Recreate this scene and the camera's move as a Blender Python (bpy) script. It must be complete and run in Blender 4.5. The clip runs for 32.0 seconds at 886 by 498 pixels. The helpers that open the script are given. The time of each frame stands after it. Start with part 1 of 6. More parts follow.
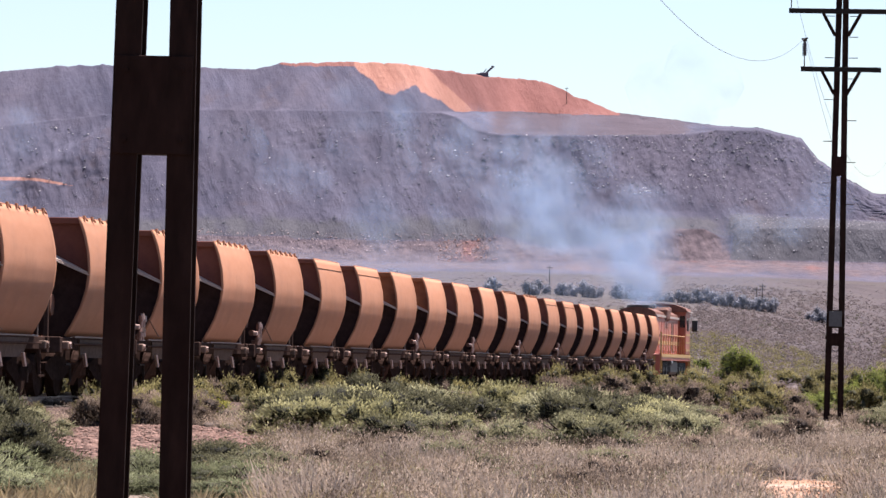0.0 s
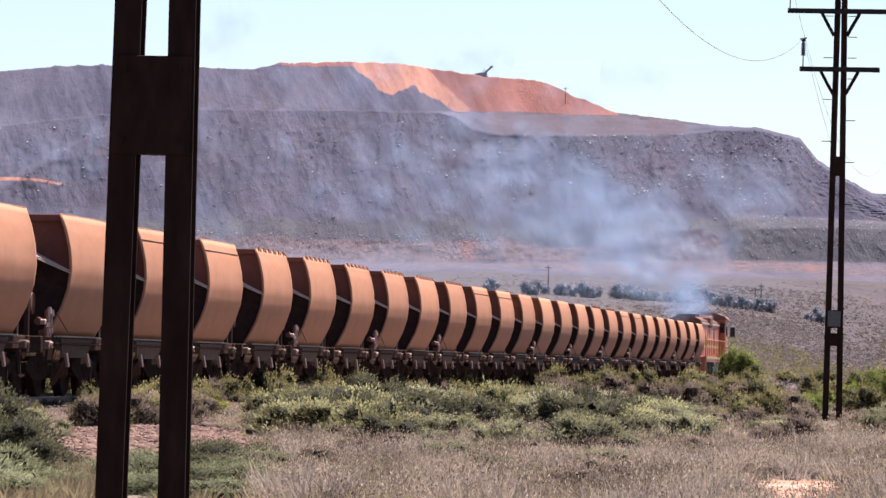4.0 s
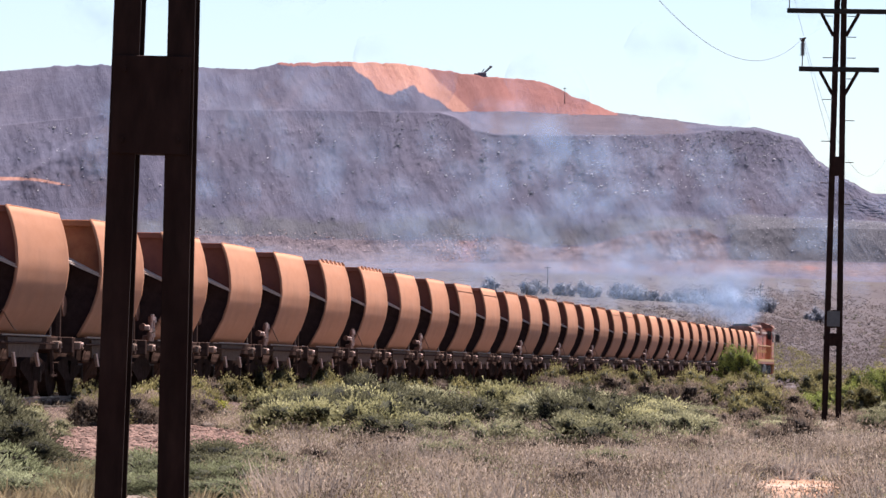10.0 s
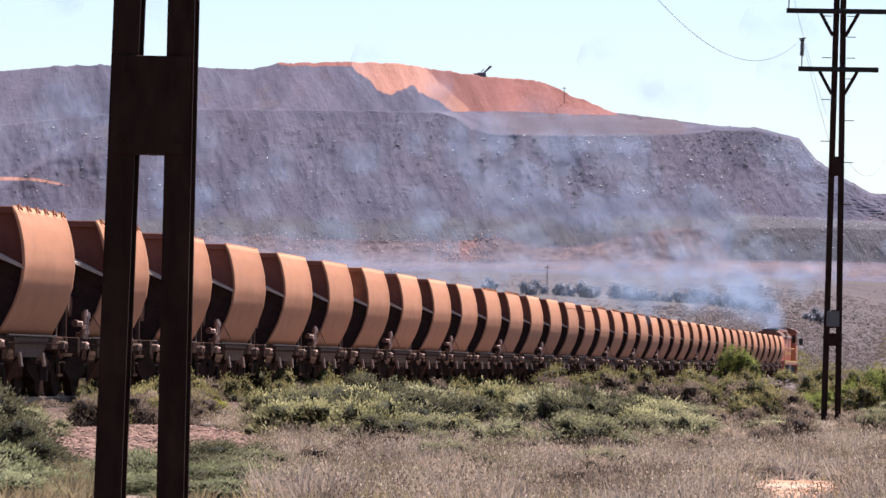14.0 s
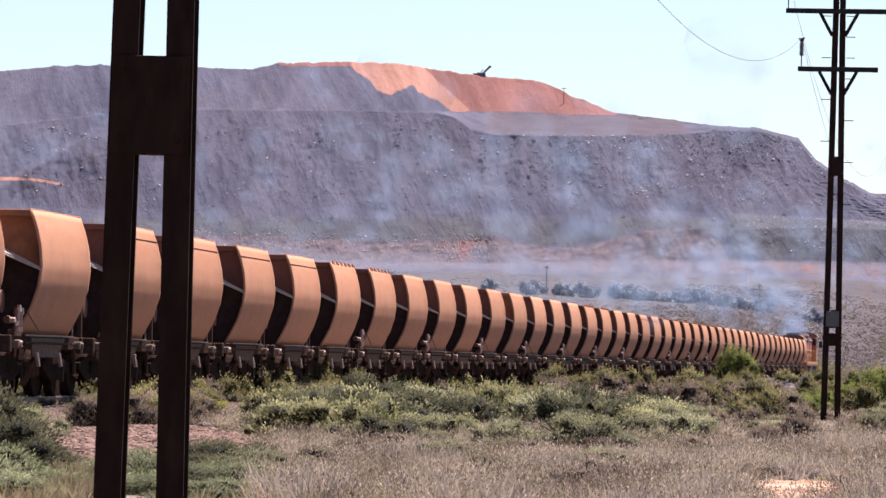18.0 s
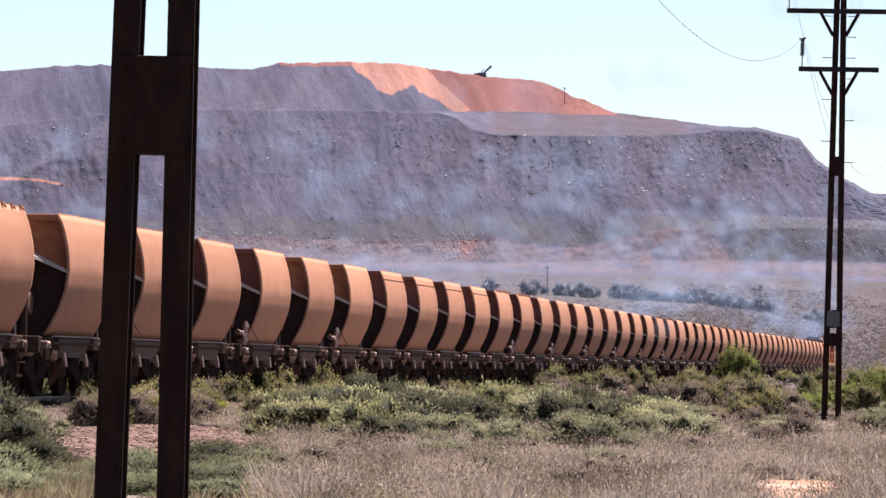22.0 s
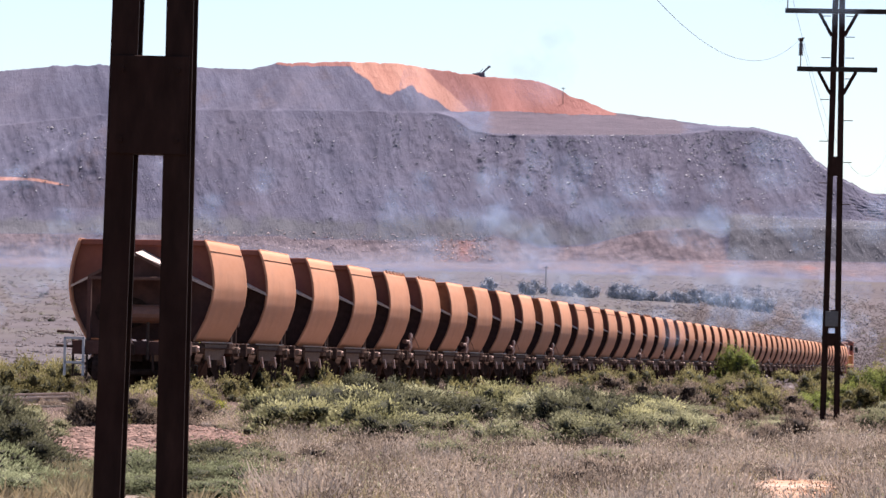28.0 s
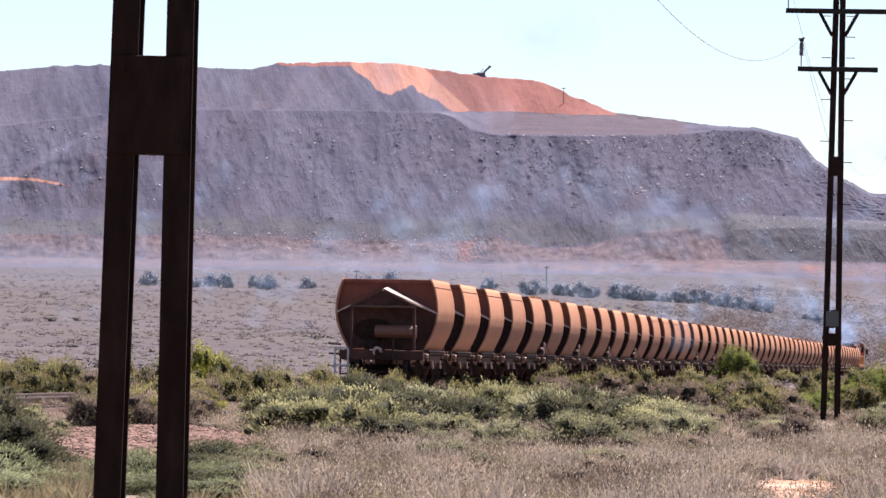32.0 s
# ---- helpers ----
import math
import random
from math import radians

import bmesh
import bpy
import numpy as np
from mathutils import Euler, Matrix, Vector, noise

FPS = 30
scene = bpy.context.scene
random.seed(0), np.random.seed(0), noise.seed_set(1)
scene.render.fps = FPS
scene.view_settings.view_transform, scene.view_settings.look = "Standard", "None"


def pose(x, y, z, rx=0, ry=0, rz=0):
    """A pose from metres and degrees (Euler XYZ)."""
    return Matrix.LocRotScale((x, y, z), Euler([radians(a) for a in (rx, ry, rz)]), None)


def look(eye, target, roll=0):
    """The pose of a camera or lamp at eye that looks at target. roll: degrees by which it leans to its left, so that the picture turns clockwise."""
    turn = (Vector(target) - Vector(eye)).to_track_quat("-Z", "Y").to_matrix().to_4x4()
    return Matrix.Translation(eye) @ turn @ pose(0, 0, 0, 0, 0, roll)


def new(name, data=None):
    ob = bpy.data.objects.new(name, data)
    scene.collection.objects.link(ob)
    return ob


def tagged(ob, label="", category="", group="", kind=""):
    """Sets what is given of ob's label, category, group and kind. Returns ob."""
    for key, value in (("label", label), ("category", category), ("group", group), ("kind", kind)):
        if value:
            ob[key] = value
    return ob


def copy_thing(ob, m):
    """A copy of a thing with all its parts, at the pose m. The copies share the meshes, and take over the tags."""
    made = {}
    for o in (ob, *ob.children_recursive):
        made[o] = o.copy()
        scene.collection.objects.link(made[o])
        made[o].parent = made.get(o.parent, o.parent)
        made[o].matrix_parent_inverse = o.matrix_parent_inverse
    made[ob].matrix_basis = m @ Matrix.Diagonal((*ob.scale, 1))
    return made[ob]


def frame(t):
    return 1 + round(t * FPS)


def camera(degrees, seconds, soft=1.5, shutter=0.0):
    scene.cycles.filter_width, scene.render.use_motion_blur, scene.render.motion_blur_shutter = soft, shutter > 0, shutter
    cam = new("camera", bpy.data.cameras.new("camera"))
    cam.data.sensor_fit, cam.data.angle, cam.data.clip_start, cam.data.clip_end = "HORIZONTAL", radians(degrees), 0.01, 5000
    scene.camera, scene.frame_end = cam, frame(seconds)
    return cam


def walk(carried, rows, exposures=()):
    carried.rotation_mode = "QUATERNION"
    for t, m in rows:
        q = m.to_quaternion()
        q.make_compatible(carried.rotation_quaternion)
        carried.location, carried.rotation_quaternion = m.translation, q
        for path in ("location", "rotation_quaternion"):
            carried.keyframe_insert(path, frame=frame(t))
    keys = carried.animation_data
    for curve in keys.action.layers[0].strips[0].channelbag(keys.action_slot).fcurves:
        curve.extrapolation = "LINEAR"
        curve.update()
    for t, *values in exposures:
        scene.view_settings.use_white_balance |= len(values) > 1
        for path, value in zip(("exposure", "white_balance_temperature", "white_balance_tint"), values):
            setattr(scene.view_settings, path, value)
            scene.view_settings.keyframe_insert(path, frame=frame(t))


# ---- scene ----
EYE = (0.0, 0.0, 1.5)
LENS = 7500.0          # focal length in thousandths of the picture's width unit
cam = camera(2 * math.degrees(math.atan(784 / LENS)), 32.0, soft=1.5)


def aim(drift, lift=0.0):
    """The camera on its stand, turned by a small drift."""
    return look(EYE, (-drift / LENS * 1000, 1000, EYE[2] + (201 + lift) / LENS * 1000), 1.0)


DRIFT = [(0, 5.5), (0.5, 6.0), (1, 5.2), (2, 4.8), (3, 4.4), (3.5, 3.8), (5.5, 2.3), (7, 2.6), (8, 3.0), (9, 2.5), (10, 2.0),
         (12, 2.0), (13, 1.7), (14, 1.1), (16.5, 1.0), (17.5, 0.3), (18.5, 0.3), (19.5, 1.3), (21, 1.6), (23, 1.5), (24, 1.5),
         (25, 0.3), (27.5, -0.7), (28, -1.0), (29, -0.2), (30, 1.0), (31, 0.2), (32, 0.0)]
walk(cam, [(t, aim(d)) for t, d in DRIFT], exposures=[(0, 1.54, 6420, 18), (20, 1.54, 6420, 18), (28, 1.60, 6420, 18), (32, 1.62, 6420, 18)])

# ---- light ----
SUN_AZ, SUN_EL = 38.0, 68.0    # degrees, clockwise from north (y); height
world = bpy.data.worlds.new("world")
scene.world = world
world.use_nodes = True
wn = world.node_tree.nodes
sky = wn.new("ShaderNodeTexSky")
sky.sky_type, sky.sun_disc = "NISHITA", False
sky.sun_elevation, sky.sun_rotation = radians(SUN_EL), radians(SUN_AZ)
sky.air_density, sky.dust_density, sky.ozone_density = 1.0, 0.6, 3.0
wn["Background"].inputs["Strength"].default_value = 0.058
world.node_tree.links.new(sky.outputs["Color"], wn["Background"].inputs["Color"])
sun = new("sun", bpy.data.lights.new("sun", "SUN"))
sun.data.energy, sun.data.angle, sun.data.color = 5.0, radians(0.55), (1.0, 0.96, 0.90)
sun_way = Vector((math.sin(radians(SUN_AZ)) * math.cos(radians(SUN_EL)), math.cos(radians(SUN_AZ)) * math.cos(radians(SUN_EL)), math.sin(radians(SUN_EL))))
sun.matrix_world = look(sun_way * 100, (0, 0, 0))
scene.cycles.transparent_max_bounces = 160


# ---- materials ----
TONE = 0.46       # swatches below were picked in bright light: all take this share


def toned(c):
    return (c[0] * TONE, c[1] * TONE, c[2] * TONE, 1)


def nodes_of(name):
    m = bpy.data.materials.new(name)
    m.use_nodes = True
    return m, m.node_tree.nodes, m.node_tree.links


def mat(name, low, high, scale=4.0, rough=0.8, metal=0.0, bump=0.3, depth=0.02, space="Object", stretch=(1, 1, 1), stain=None, stain_scale=0.6,
        stain_amount=0.5, vary=0.0, detail=6.0, island=False, gloss=None):
    """Two-tone grain, a wider stain, relief, and a small change from piece to piece."""
    m, n, l = nodes_of(name)
    bsdf = n["Principled BSDF"]
    tc = n.new("ShaderNodeTexCoord")
    if space == "World":
        source = n.new("ShaderNodeNewGeometry").outputs["Position"]
    else:
        source = tc.outputs["Object"]
    mp = n.new("ShaderNodeMapping")
    mp.inputs["Scale"].default_value = stretch
    l.new(source, mp.inputs["Vector"])
    tx = n.new("ShaderNodeTexNoise")
    tx.inputs["Scale"].default_value, tx.inputs["Detail"].default_value, tx.inputs["Roughness"].default_value = scale, detail, 0.65
    l.new(mp.outputs["Vector"], tx.inputs["Vector"])
    ramp = n.new("ShaderNodeValToRGB")
    ramp.color_ramp.elements[0].position, ramp.color_ramp.elements[1].position = 0.32, 0.68
    ramp.color_ramp.elements[0].color, ramp.color_ramp.elements[1].color = toned(low), toned(high)
    l.new(tx.outputs["Fac"], ramp.inputs["Fac"])
    colour = ramp.outputs["Color"]
    if stain:
        t2 = n.new("ShaderNodeTexNoise")
        t2.inputs["Scale"].default_value, t2.inputs["Detail"].default_value = stain_scale, 5.0
        l.new(source, t2.inputs["Vector"])
        mr = n.new("ShaderNodeMapRange")
        mr.inputs["From Min"].default_value, mr.inputs["From Max"].default_value, mr.inputs["To Max"].default_value = 0.45, 0.65, stain_amount
        l.new(t2.outputs["Fac"], mr.inputs["Value"])
        mx = n.new("ShaderNodeMix")
        mx.data_type = "RGBA"
        l.new(mr.outputs["Result"], mx.inputs["Factor"])
        l.new(colour, mx.inputs["A"])
        mx.inputs["B"].default_value = toned(stain)
        colour = mx.outputs["Result"]
    if vary:
        rnd = n.new("ShaderNodeNewGeometry").outputs["Random Per Island"] if island else n.new("ShaderNodeObjectInfo").outputs["Random"]
        mr = n.new("ShaderNodeMapRange")
        mr.inputs["To Min"].default_value, mr.inputs["To Max"].default_value = 1 - vary, 1 + vary
        l.new(rnd, mr.inputs["Value"])
        hs = n.new("ShaderNodeHueSaturation")
        l.new(mr.outputs["Result"], hs.inputs["Value"])
        l.new(colour, hs.inputs["Color"])
        colour = hs.outputs["Color"]
    l.new(colour, bsdf.inputs["Base Color"])
    bsdf.inputs["Roughness"].default_value, bsdf.inputs["Metallic"].default_value = rough, metal
    bsdf.inputs["Specular IOR Level"].default_value = gloss if gloss is not None else 0.15 if rough > 0.68 else 0.5
    if bump:
        bp = n.new("ShaderNodeBump")
        bp.inputs["Strength"].default_value, bp.inputs["Distance"].default_value = bump, depth
        l.new(tx.outputs["Fac"], bp.inputs["Height"])
        l.new(bp.outputs["Normal"], bsdf.inputs["Normal"])
    return m


ORE_PAINT = mat("ore_dusted_paint", (0.80, 0.37, 0.215), (0.93, 0.45, 0.275), 2.6, 0.72, 0.0, 0.22, 0.01, stretch=(1.0, 0.22, 0.9), gloss=0.05,
                stain=(0.58, 0.29, 0.185), stain_scale=1.1, stain_amount=0.45, vary=0.10)
# End plates darker than the sides: their shade is put into the colour.
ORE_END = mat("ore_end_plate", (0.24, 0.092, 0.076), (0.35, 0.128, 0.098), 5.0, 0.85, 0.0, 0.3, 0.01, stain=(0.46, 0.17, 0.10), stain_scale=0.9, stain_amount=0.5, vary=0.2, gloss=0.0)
DUSTY_PLATE = mat("ore_dusted_grey_plate", (0.21, 0.145, 0.118), (0.33, 0.235, 0.19), 7.0, 0.85, 0.0, 0.3, 0.01, vary=0.15, gloss=0.0)
BOX_PALE = mat("dusty_pink_journal_box_paint", (0.31, 0.19, 0.145), (0.48, 0.32, 0.255), 9.0, 0.75, 0.0, 0.3, 0.01, vary=0.15, gloss=0.05)
FRAME_STEEL = mat("dusty_frame_steel", (0.075, 0.046, 0.038), (0.145, 0.090, 0.074), 8.0, 0.85, 0.0, 0.3, 0.01, vary=0.1, gloss=0.0)
DARK_STEEL = mat("greasy_dark_steel", (0.042, 0.026, 0.021), (0.092, 0.056, 0.046), 9.0, 0.85, 0.0, 0.3, 0.01, vary=0.1, gloss=0.0)
# Sheets under the hood: the shade between wagons is put into this colour.
END_SHADE = mat("shade_dark_end_sheet", (0.070, 0.040, 0.036), (0.125, 0.070, 0.060), 6.0, 0.9, 0.0, 0.3, 0.01, gloss=0.0)
BRIGHT_STEEL = mat("worn_bright_steel", (0.26, 0.165, 0.13), (0.44, 0.31, 0.25), 9.0, 0.5, 0.2, 0.2, 0.005)
LEVER_PALE = mat("dust_bleached_lever_steel", (0.80, 0.47, 0.37), (1.0, 0.70, 0.58), 9.0, 0.6, 0.0, 0.2, 0.005)
# Sunlit tops and edges: the sun's brightness is put into this paint.
SUNLIT_PALE = mat("sunlit_pale_paint", (0.72, 0.52, 0.42), (0.92, 0.74, 0.64), 5.0, 0.6, 0.0, 0.2, 0.01)
# Far machine grey lightened and blued: haze is put into the paint.
MACHINE_GREY = mat("hazed_blue_grey_machine_paint", (0.17, 0.175, 0.22), (0.27, 0.27, 0.32), 2.0, 0.8, 0.0, 0.2, 0.02)
STEP_STEEL = mat("dusty_step_steel", (0.055, 0.036, 0.030), (0.11, 0.075, 0.062), 9.0, 0.8, 0.0, 0.2, 0.005, gloss=0.05)
DOOR_RUST = mat("dark_rusted_door", (0.09, 0.045, 0.032), (0.16, 0.08, 0.055), 6.0, 0.85, 0.0, 0.3, 0.01, gloss=0.0)
NOTICE_GREY = mat("weathered_notice_grey", (0.10, 0.098, 0.10), (0.17, 0.165, 0.165), 12.0, 0.6, 0.0, 0.1, 0.005)
GREY_PAINT = mat("grey_ladder_paint", (0.62, 0.62, 0.64), (0.85, 0.85, 0.87), 12.0, 0.6, 0.0, 0.1, 0.005)
TANK_RED = mat("red_brown_tank_paint", (0.23, 0.085, 0.05), (0.34, 0.14, 0.08), 7.0, 0.6, 0.0, 0.2, 0.01)
LOCO_ORANGE = mat("faded_orange_paint", (0.74, 0.155, 0.08), (0.92, 0.25, 0.145), 3.0, 0.5, 0.0, 0.1, 0.01, stain=(0.62, 0.24, 0.12), stain_scale=0.8, stain_amount=0.5)
LOCO_YELLOW = mat("yellow_paint", (0.80, 0.42, 0.10), (1.0, 0.60, 0.20), 5.0, 0.5, 0.0, 0.1, 0.01)
LOCO_BLACK = mat("black_paint", (0.018, 0.018, 0.02), (0.04, 0.036, 0.034), 5.0, 0.5, 0.0, 0.1, 0.01)
POLE_STEEL = mat("dark_rusted_rail_steel", (0.027, 0.0155, 0.0125), (0.062, 0.033, 0.026), 9.0, 0.7, 0.1, 0.35, 0.004, stretch=(1, 1, 0.25), stain=(0.024, 0.009, 0.007), stain_scale=2.0, stain_amount=0.5, gloss=0.03)
ARM_WOOD = mat("weathered_crossarm_timber", (0.022, 0.018, 0.016), (0.055, 0.045, 0.04), 14.0, 0.85, 0.0, 0.4, 0.006, stretch=(0.2, 3, 3))
INSULATOR = mat("glazed_brown_porcelain", (0.13, 0.09, 0.085), (0.20, 0.14, 0.13), 5.0, 0.2, 0.0, 0.0)
WIRE_METAL = mat("weathered_wire", (0.16, 0.16, 0.17), (0.26, 0.26, 0.27), 30.0, 0.5, 0.5, 0.0)
RAIL_STEEL = mat("rusted_rail", (0.30, 0.19, 0.15), (0.52, 0.37, 0.30), 12.0, 0.55, 0.5, 0.2, 0.004)
SLEEPER_WOOD = mat("grey_sleeper_timber", (0.10, 0.075, 0.06), (0.20, 0.16, 0.13), 12.0, 0.9, 0.0, 0.4, 0.01, stretch=(0.3, 3, 3), vary=0.2)
BALLAST = mat("iron_stained_ballast", (0.095, 0.056, 0.046), (0.20, 0.125, 0.10), 22.0, 0.95, 0.0, 0.8, 0.05, space="World")
SOIL = mat("dry_red_soil", (0.22, 0.155, 0.12), (0.34, 0.255, 0.205), 1.1, 0.95, 0.0, 0.5, 0.06, space="World", stain=(0.37, 0.28, 0.225), stain_scale=0.3, stain_amount=0.6)
ORANGE_SOIL = mat("bare_orange_earth", (0.50, 0.24, 0.13), (0.70, 0.42, 0.28), 2.6, 0.95, 0.0, 0.6, 0.04, space="World", stain=(0.76, 0.58, 0.46), stain_scale=1.1, stain_amount=0.6)
GRAVEL = mat("red_gravel", (0.16, 0.088, 0.066), (0.29, 0.17, 0.135), 14.0, 0.95, 0.0, 0.8, 0.04, space="World", detail=8)
STONES = mat("mixed_red_stones", (0.21, 0.115, 0.085), (0.37, 0.23, 0.185), 20.0, 0.9, 0.0, 0.4, 0.01, space="World", vary=0.55, island=True)
# Mauve tint of the far plain: distance haze is put into the colour.
PLAIN = mat("scrub_plain_earth", (0.098, 0.074, 0.076), (0.165, 0.128, 0.130), 0.05, 0.95, 0.0, 0.3, 0.5, space="World", stain=(0.145, 0.12, 0.10), stain_scale=0.02, stain_amount=0.7, detail=10)
BENCH_ROCK = mat("pale_boulder_stone", (0.50, 0.46, 0.48), (0.90, 0.84, 0.86), 0.4, 0.95, 0.0, 0.6, 0.3, space="World", vary=0.4, island=True)
CREST_ROCK = mat("pinkish_boulder_stone", (0.42, 0.31, 0.32), (0.80, 0.62, 0.60), 0.4, 0.95, 0.0, 0.6, 0.3, space="World", vary=0.5, island=True)
RED_ROCK = mat("orange_red_rubble_stone", (0.50, 0.27, 0.22), (0.85, 0.50, 0.40), 0.4, 0.95, 0.0, 0.6, 0.3, space="World", vary=0.5, island=True)


def dump_mat():
    """Waste rock, bench earth, red and fresh overburden, and red scarps, blended by earth kind with ragged edges."""
    m, n, l = nodes_of("terraced_mine_dump_earth")
    bsdf = n["Principled BSDF"]
    pos = n.new("ShaderNodeNewGeometry").outputs["Position"]

    def grain(scale, stretch, detail=8.0, lean=0.0):
        tx, mp, ro = n.new("ShaderNodeTexNoise"), n.new("ShaderNodeMapping"), n.new("ShaderNodeMapping")
        mp.inputs["Scale"].default_value = stretch
        ro.inputs["Rotation"].default_value = (0, radians(lean), 0)
        l.new(pos, ro.inputs["Vector"])
        l.new(ro.outputs["Vector"], mp.inputs["Vector"])
        tx.inputs["Scale"].default_value, tx.inputs["Detail"].default_value, tx.inputs["Roughness"].default_value = scale, detail, 0.68
        l.new(mp.outputs["Vector"], tx.inputs["Vector"])
        return tx.outputs["Fac"]

    def ramp(fac, low, high, a=0.34, b=0.66):
        r = n.new("ShaderNodeValToRGB")
        r.color_ramp.elements[0].position, r.color_ramp.elements[1].position = a, b
        r.color_ramp.elements[0].color, r.color_ramp.elements[1].color = toned(low), toned(high)
        l.new(fac, r.inputs["Fac"])
        return r.outputs["Color"]

    def blend(fac, one, two):
        x = n.new("ShaderNodeMix")
        x.data_type = "RGBA"
        l.new(fac, x.inputs["Factor"])
        l.new(one, x.inputs["A"])
        l.new(two, x.inputs["B"])
        return x.outputs["Result"]

    def edge(name, ragged, width=0.12):
        at = n.new("ShaderNodeAttribute")
        at.attribute_name = name
        add, mr = n.new("ShaderNodeMath"), n.new("ShaderNodeMapRange")
        sub = n.new("ShaderNodeMath")
        sub.operation, sub.inputs[1].default_value = "MULTIPLY_ADD", 1.1
        sub.inputs[2].default_value = -0.55
        l.new(ragged, sub.inputs[0])
        l.new(at.outputs["Fac"], add.inputs[0])
        l.new(sub.outputs["Value"], add.inputs[1])
        mr.inputs["From Min"].default_value, mr.inputs["From Max"].default_value = 0.5 - width, 0.5 + width
        l.new(add.outputs["Value"], mr.inputs["Value"])
        return mr.outputs["Result"]

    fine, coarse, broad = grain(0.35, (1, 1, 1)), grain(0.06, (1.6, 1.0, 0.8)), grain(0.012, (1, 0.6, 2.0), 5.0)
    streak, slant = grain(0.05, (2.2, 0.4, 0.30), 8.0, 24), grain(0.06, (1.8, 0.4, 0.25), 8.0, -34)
    # Rock and earth tones pushed blue: distance haze is put into these colours.
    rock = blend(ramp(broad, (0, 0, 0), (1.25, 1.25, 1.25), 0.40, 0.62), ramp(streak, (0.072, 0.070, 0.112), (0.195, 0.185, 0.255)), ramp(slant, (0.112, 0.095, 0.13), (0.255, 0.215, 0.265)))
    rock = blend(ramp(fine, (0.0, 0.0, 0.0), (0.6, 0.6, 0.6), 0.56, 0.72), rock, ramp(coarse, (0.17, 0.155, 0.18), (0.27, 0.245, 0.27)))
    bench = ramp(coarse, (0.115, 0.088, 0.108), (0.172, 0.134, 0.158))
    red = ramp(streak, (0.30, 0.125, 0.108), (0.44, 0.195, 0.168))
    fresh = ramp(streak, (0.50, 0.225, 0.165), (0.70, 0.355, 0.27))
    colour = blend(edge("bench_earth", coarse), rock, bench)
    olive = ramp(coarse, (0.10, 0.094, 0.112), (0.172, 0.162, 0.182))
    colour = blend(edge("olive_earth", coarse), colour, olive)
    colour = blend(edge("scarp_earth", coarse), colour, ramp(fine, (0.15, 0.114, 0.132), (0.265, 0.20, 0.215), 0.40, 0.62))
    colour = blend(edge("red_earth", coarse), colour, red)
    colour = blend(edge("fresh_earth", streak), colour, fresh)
    l.new(colour, bsdf.inputs["Base Color"])
    bsdf.inputs["Roughness"].default_value, bsdf.inputs["Specular IOR Level"].default_value = 0.95, 0.1
    b1, b2 = n.new("ShaderNodeBump"), n.new("ShaderNodeBump")
    b1.inputs["Strength"].default_value, b1.inputs["Distance"].default_value = 0.55, 3.0
    b2.inputs["Strength"].default_value, b2.inputs["Distance"].default_value = 0.6, 0.8
    l.new(streak, b1.inputs["Height"])
    l.new(fine, b2.inputs["Height"])
    l.new(b1.outputs["Normal"], b2.inputs["Normal"])
    l.new(b2.outputs["Normal"], bsdf.inputs["Normal"])
    return m


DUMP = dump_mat()


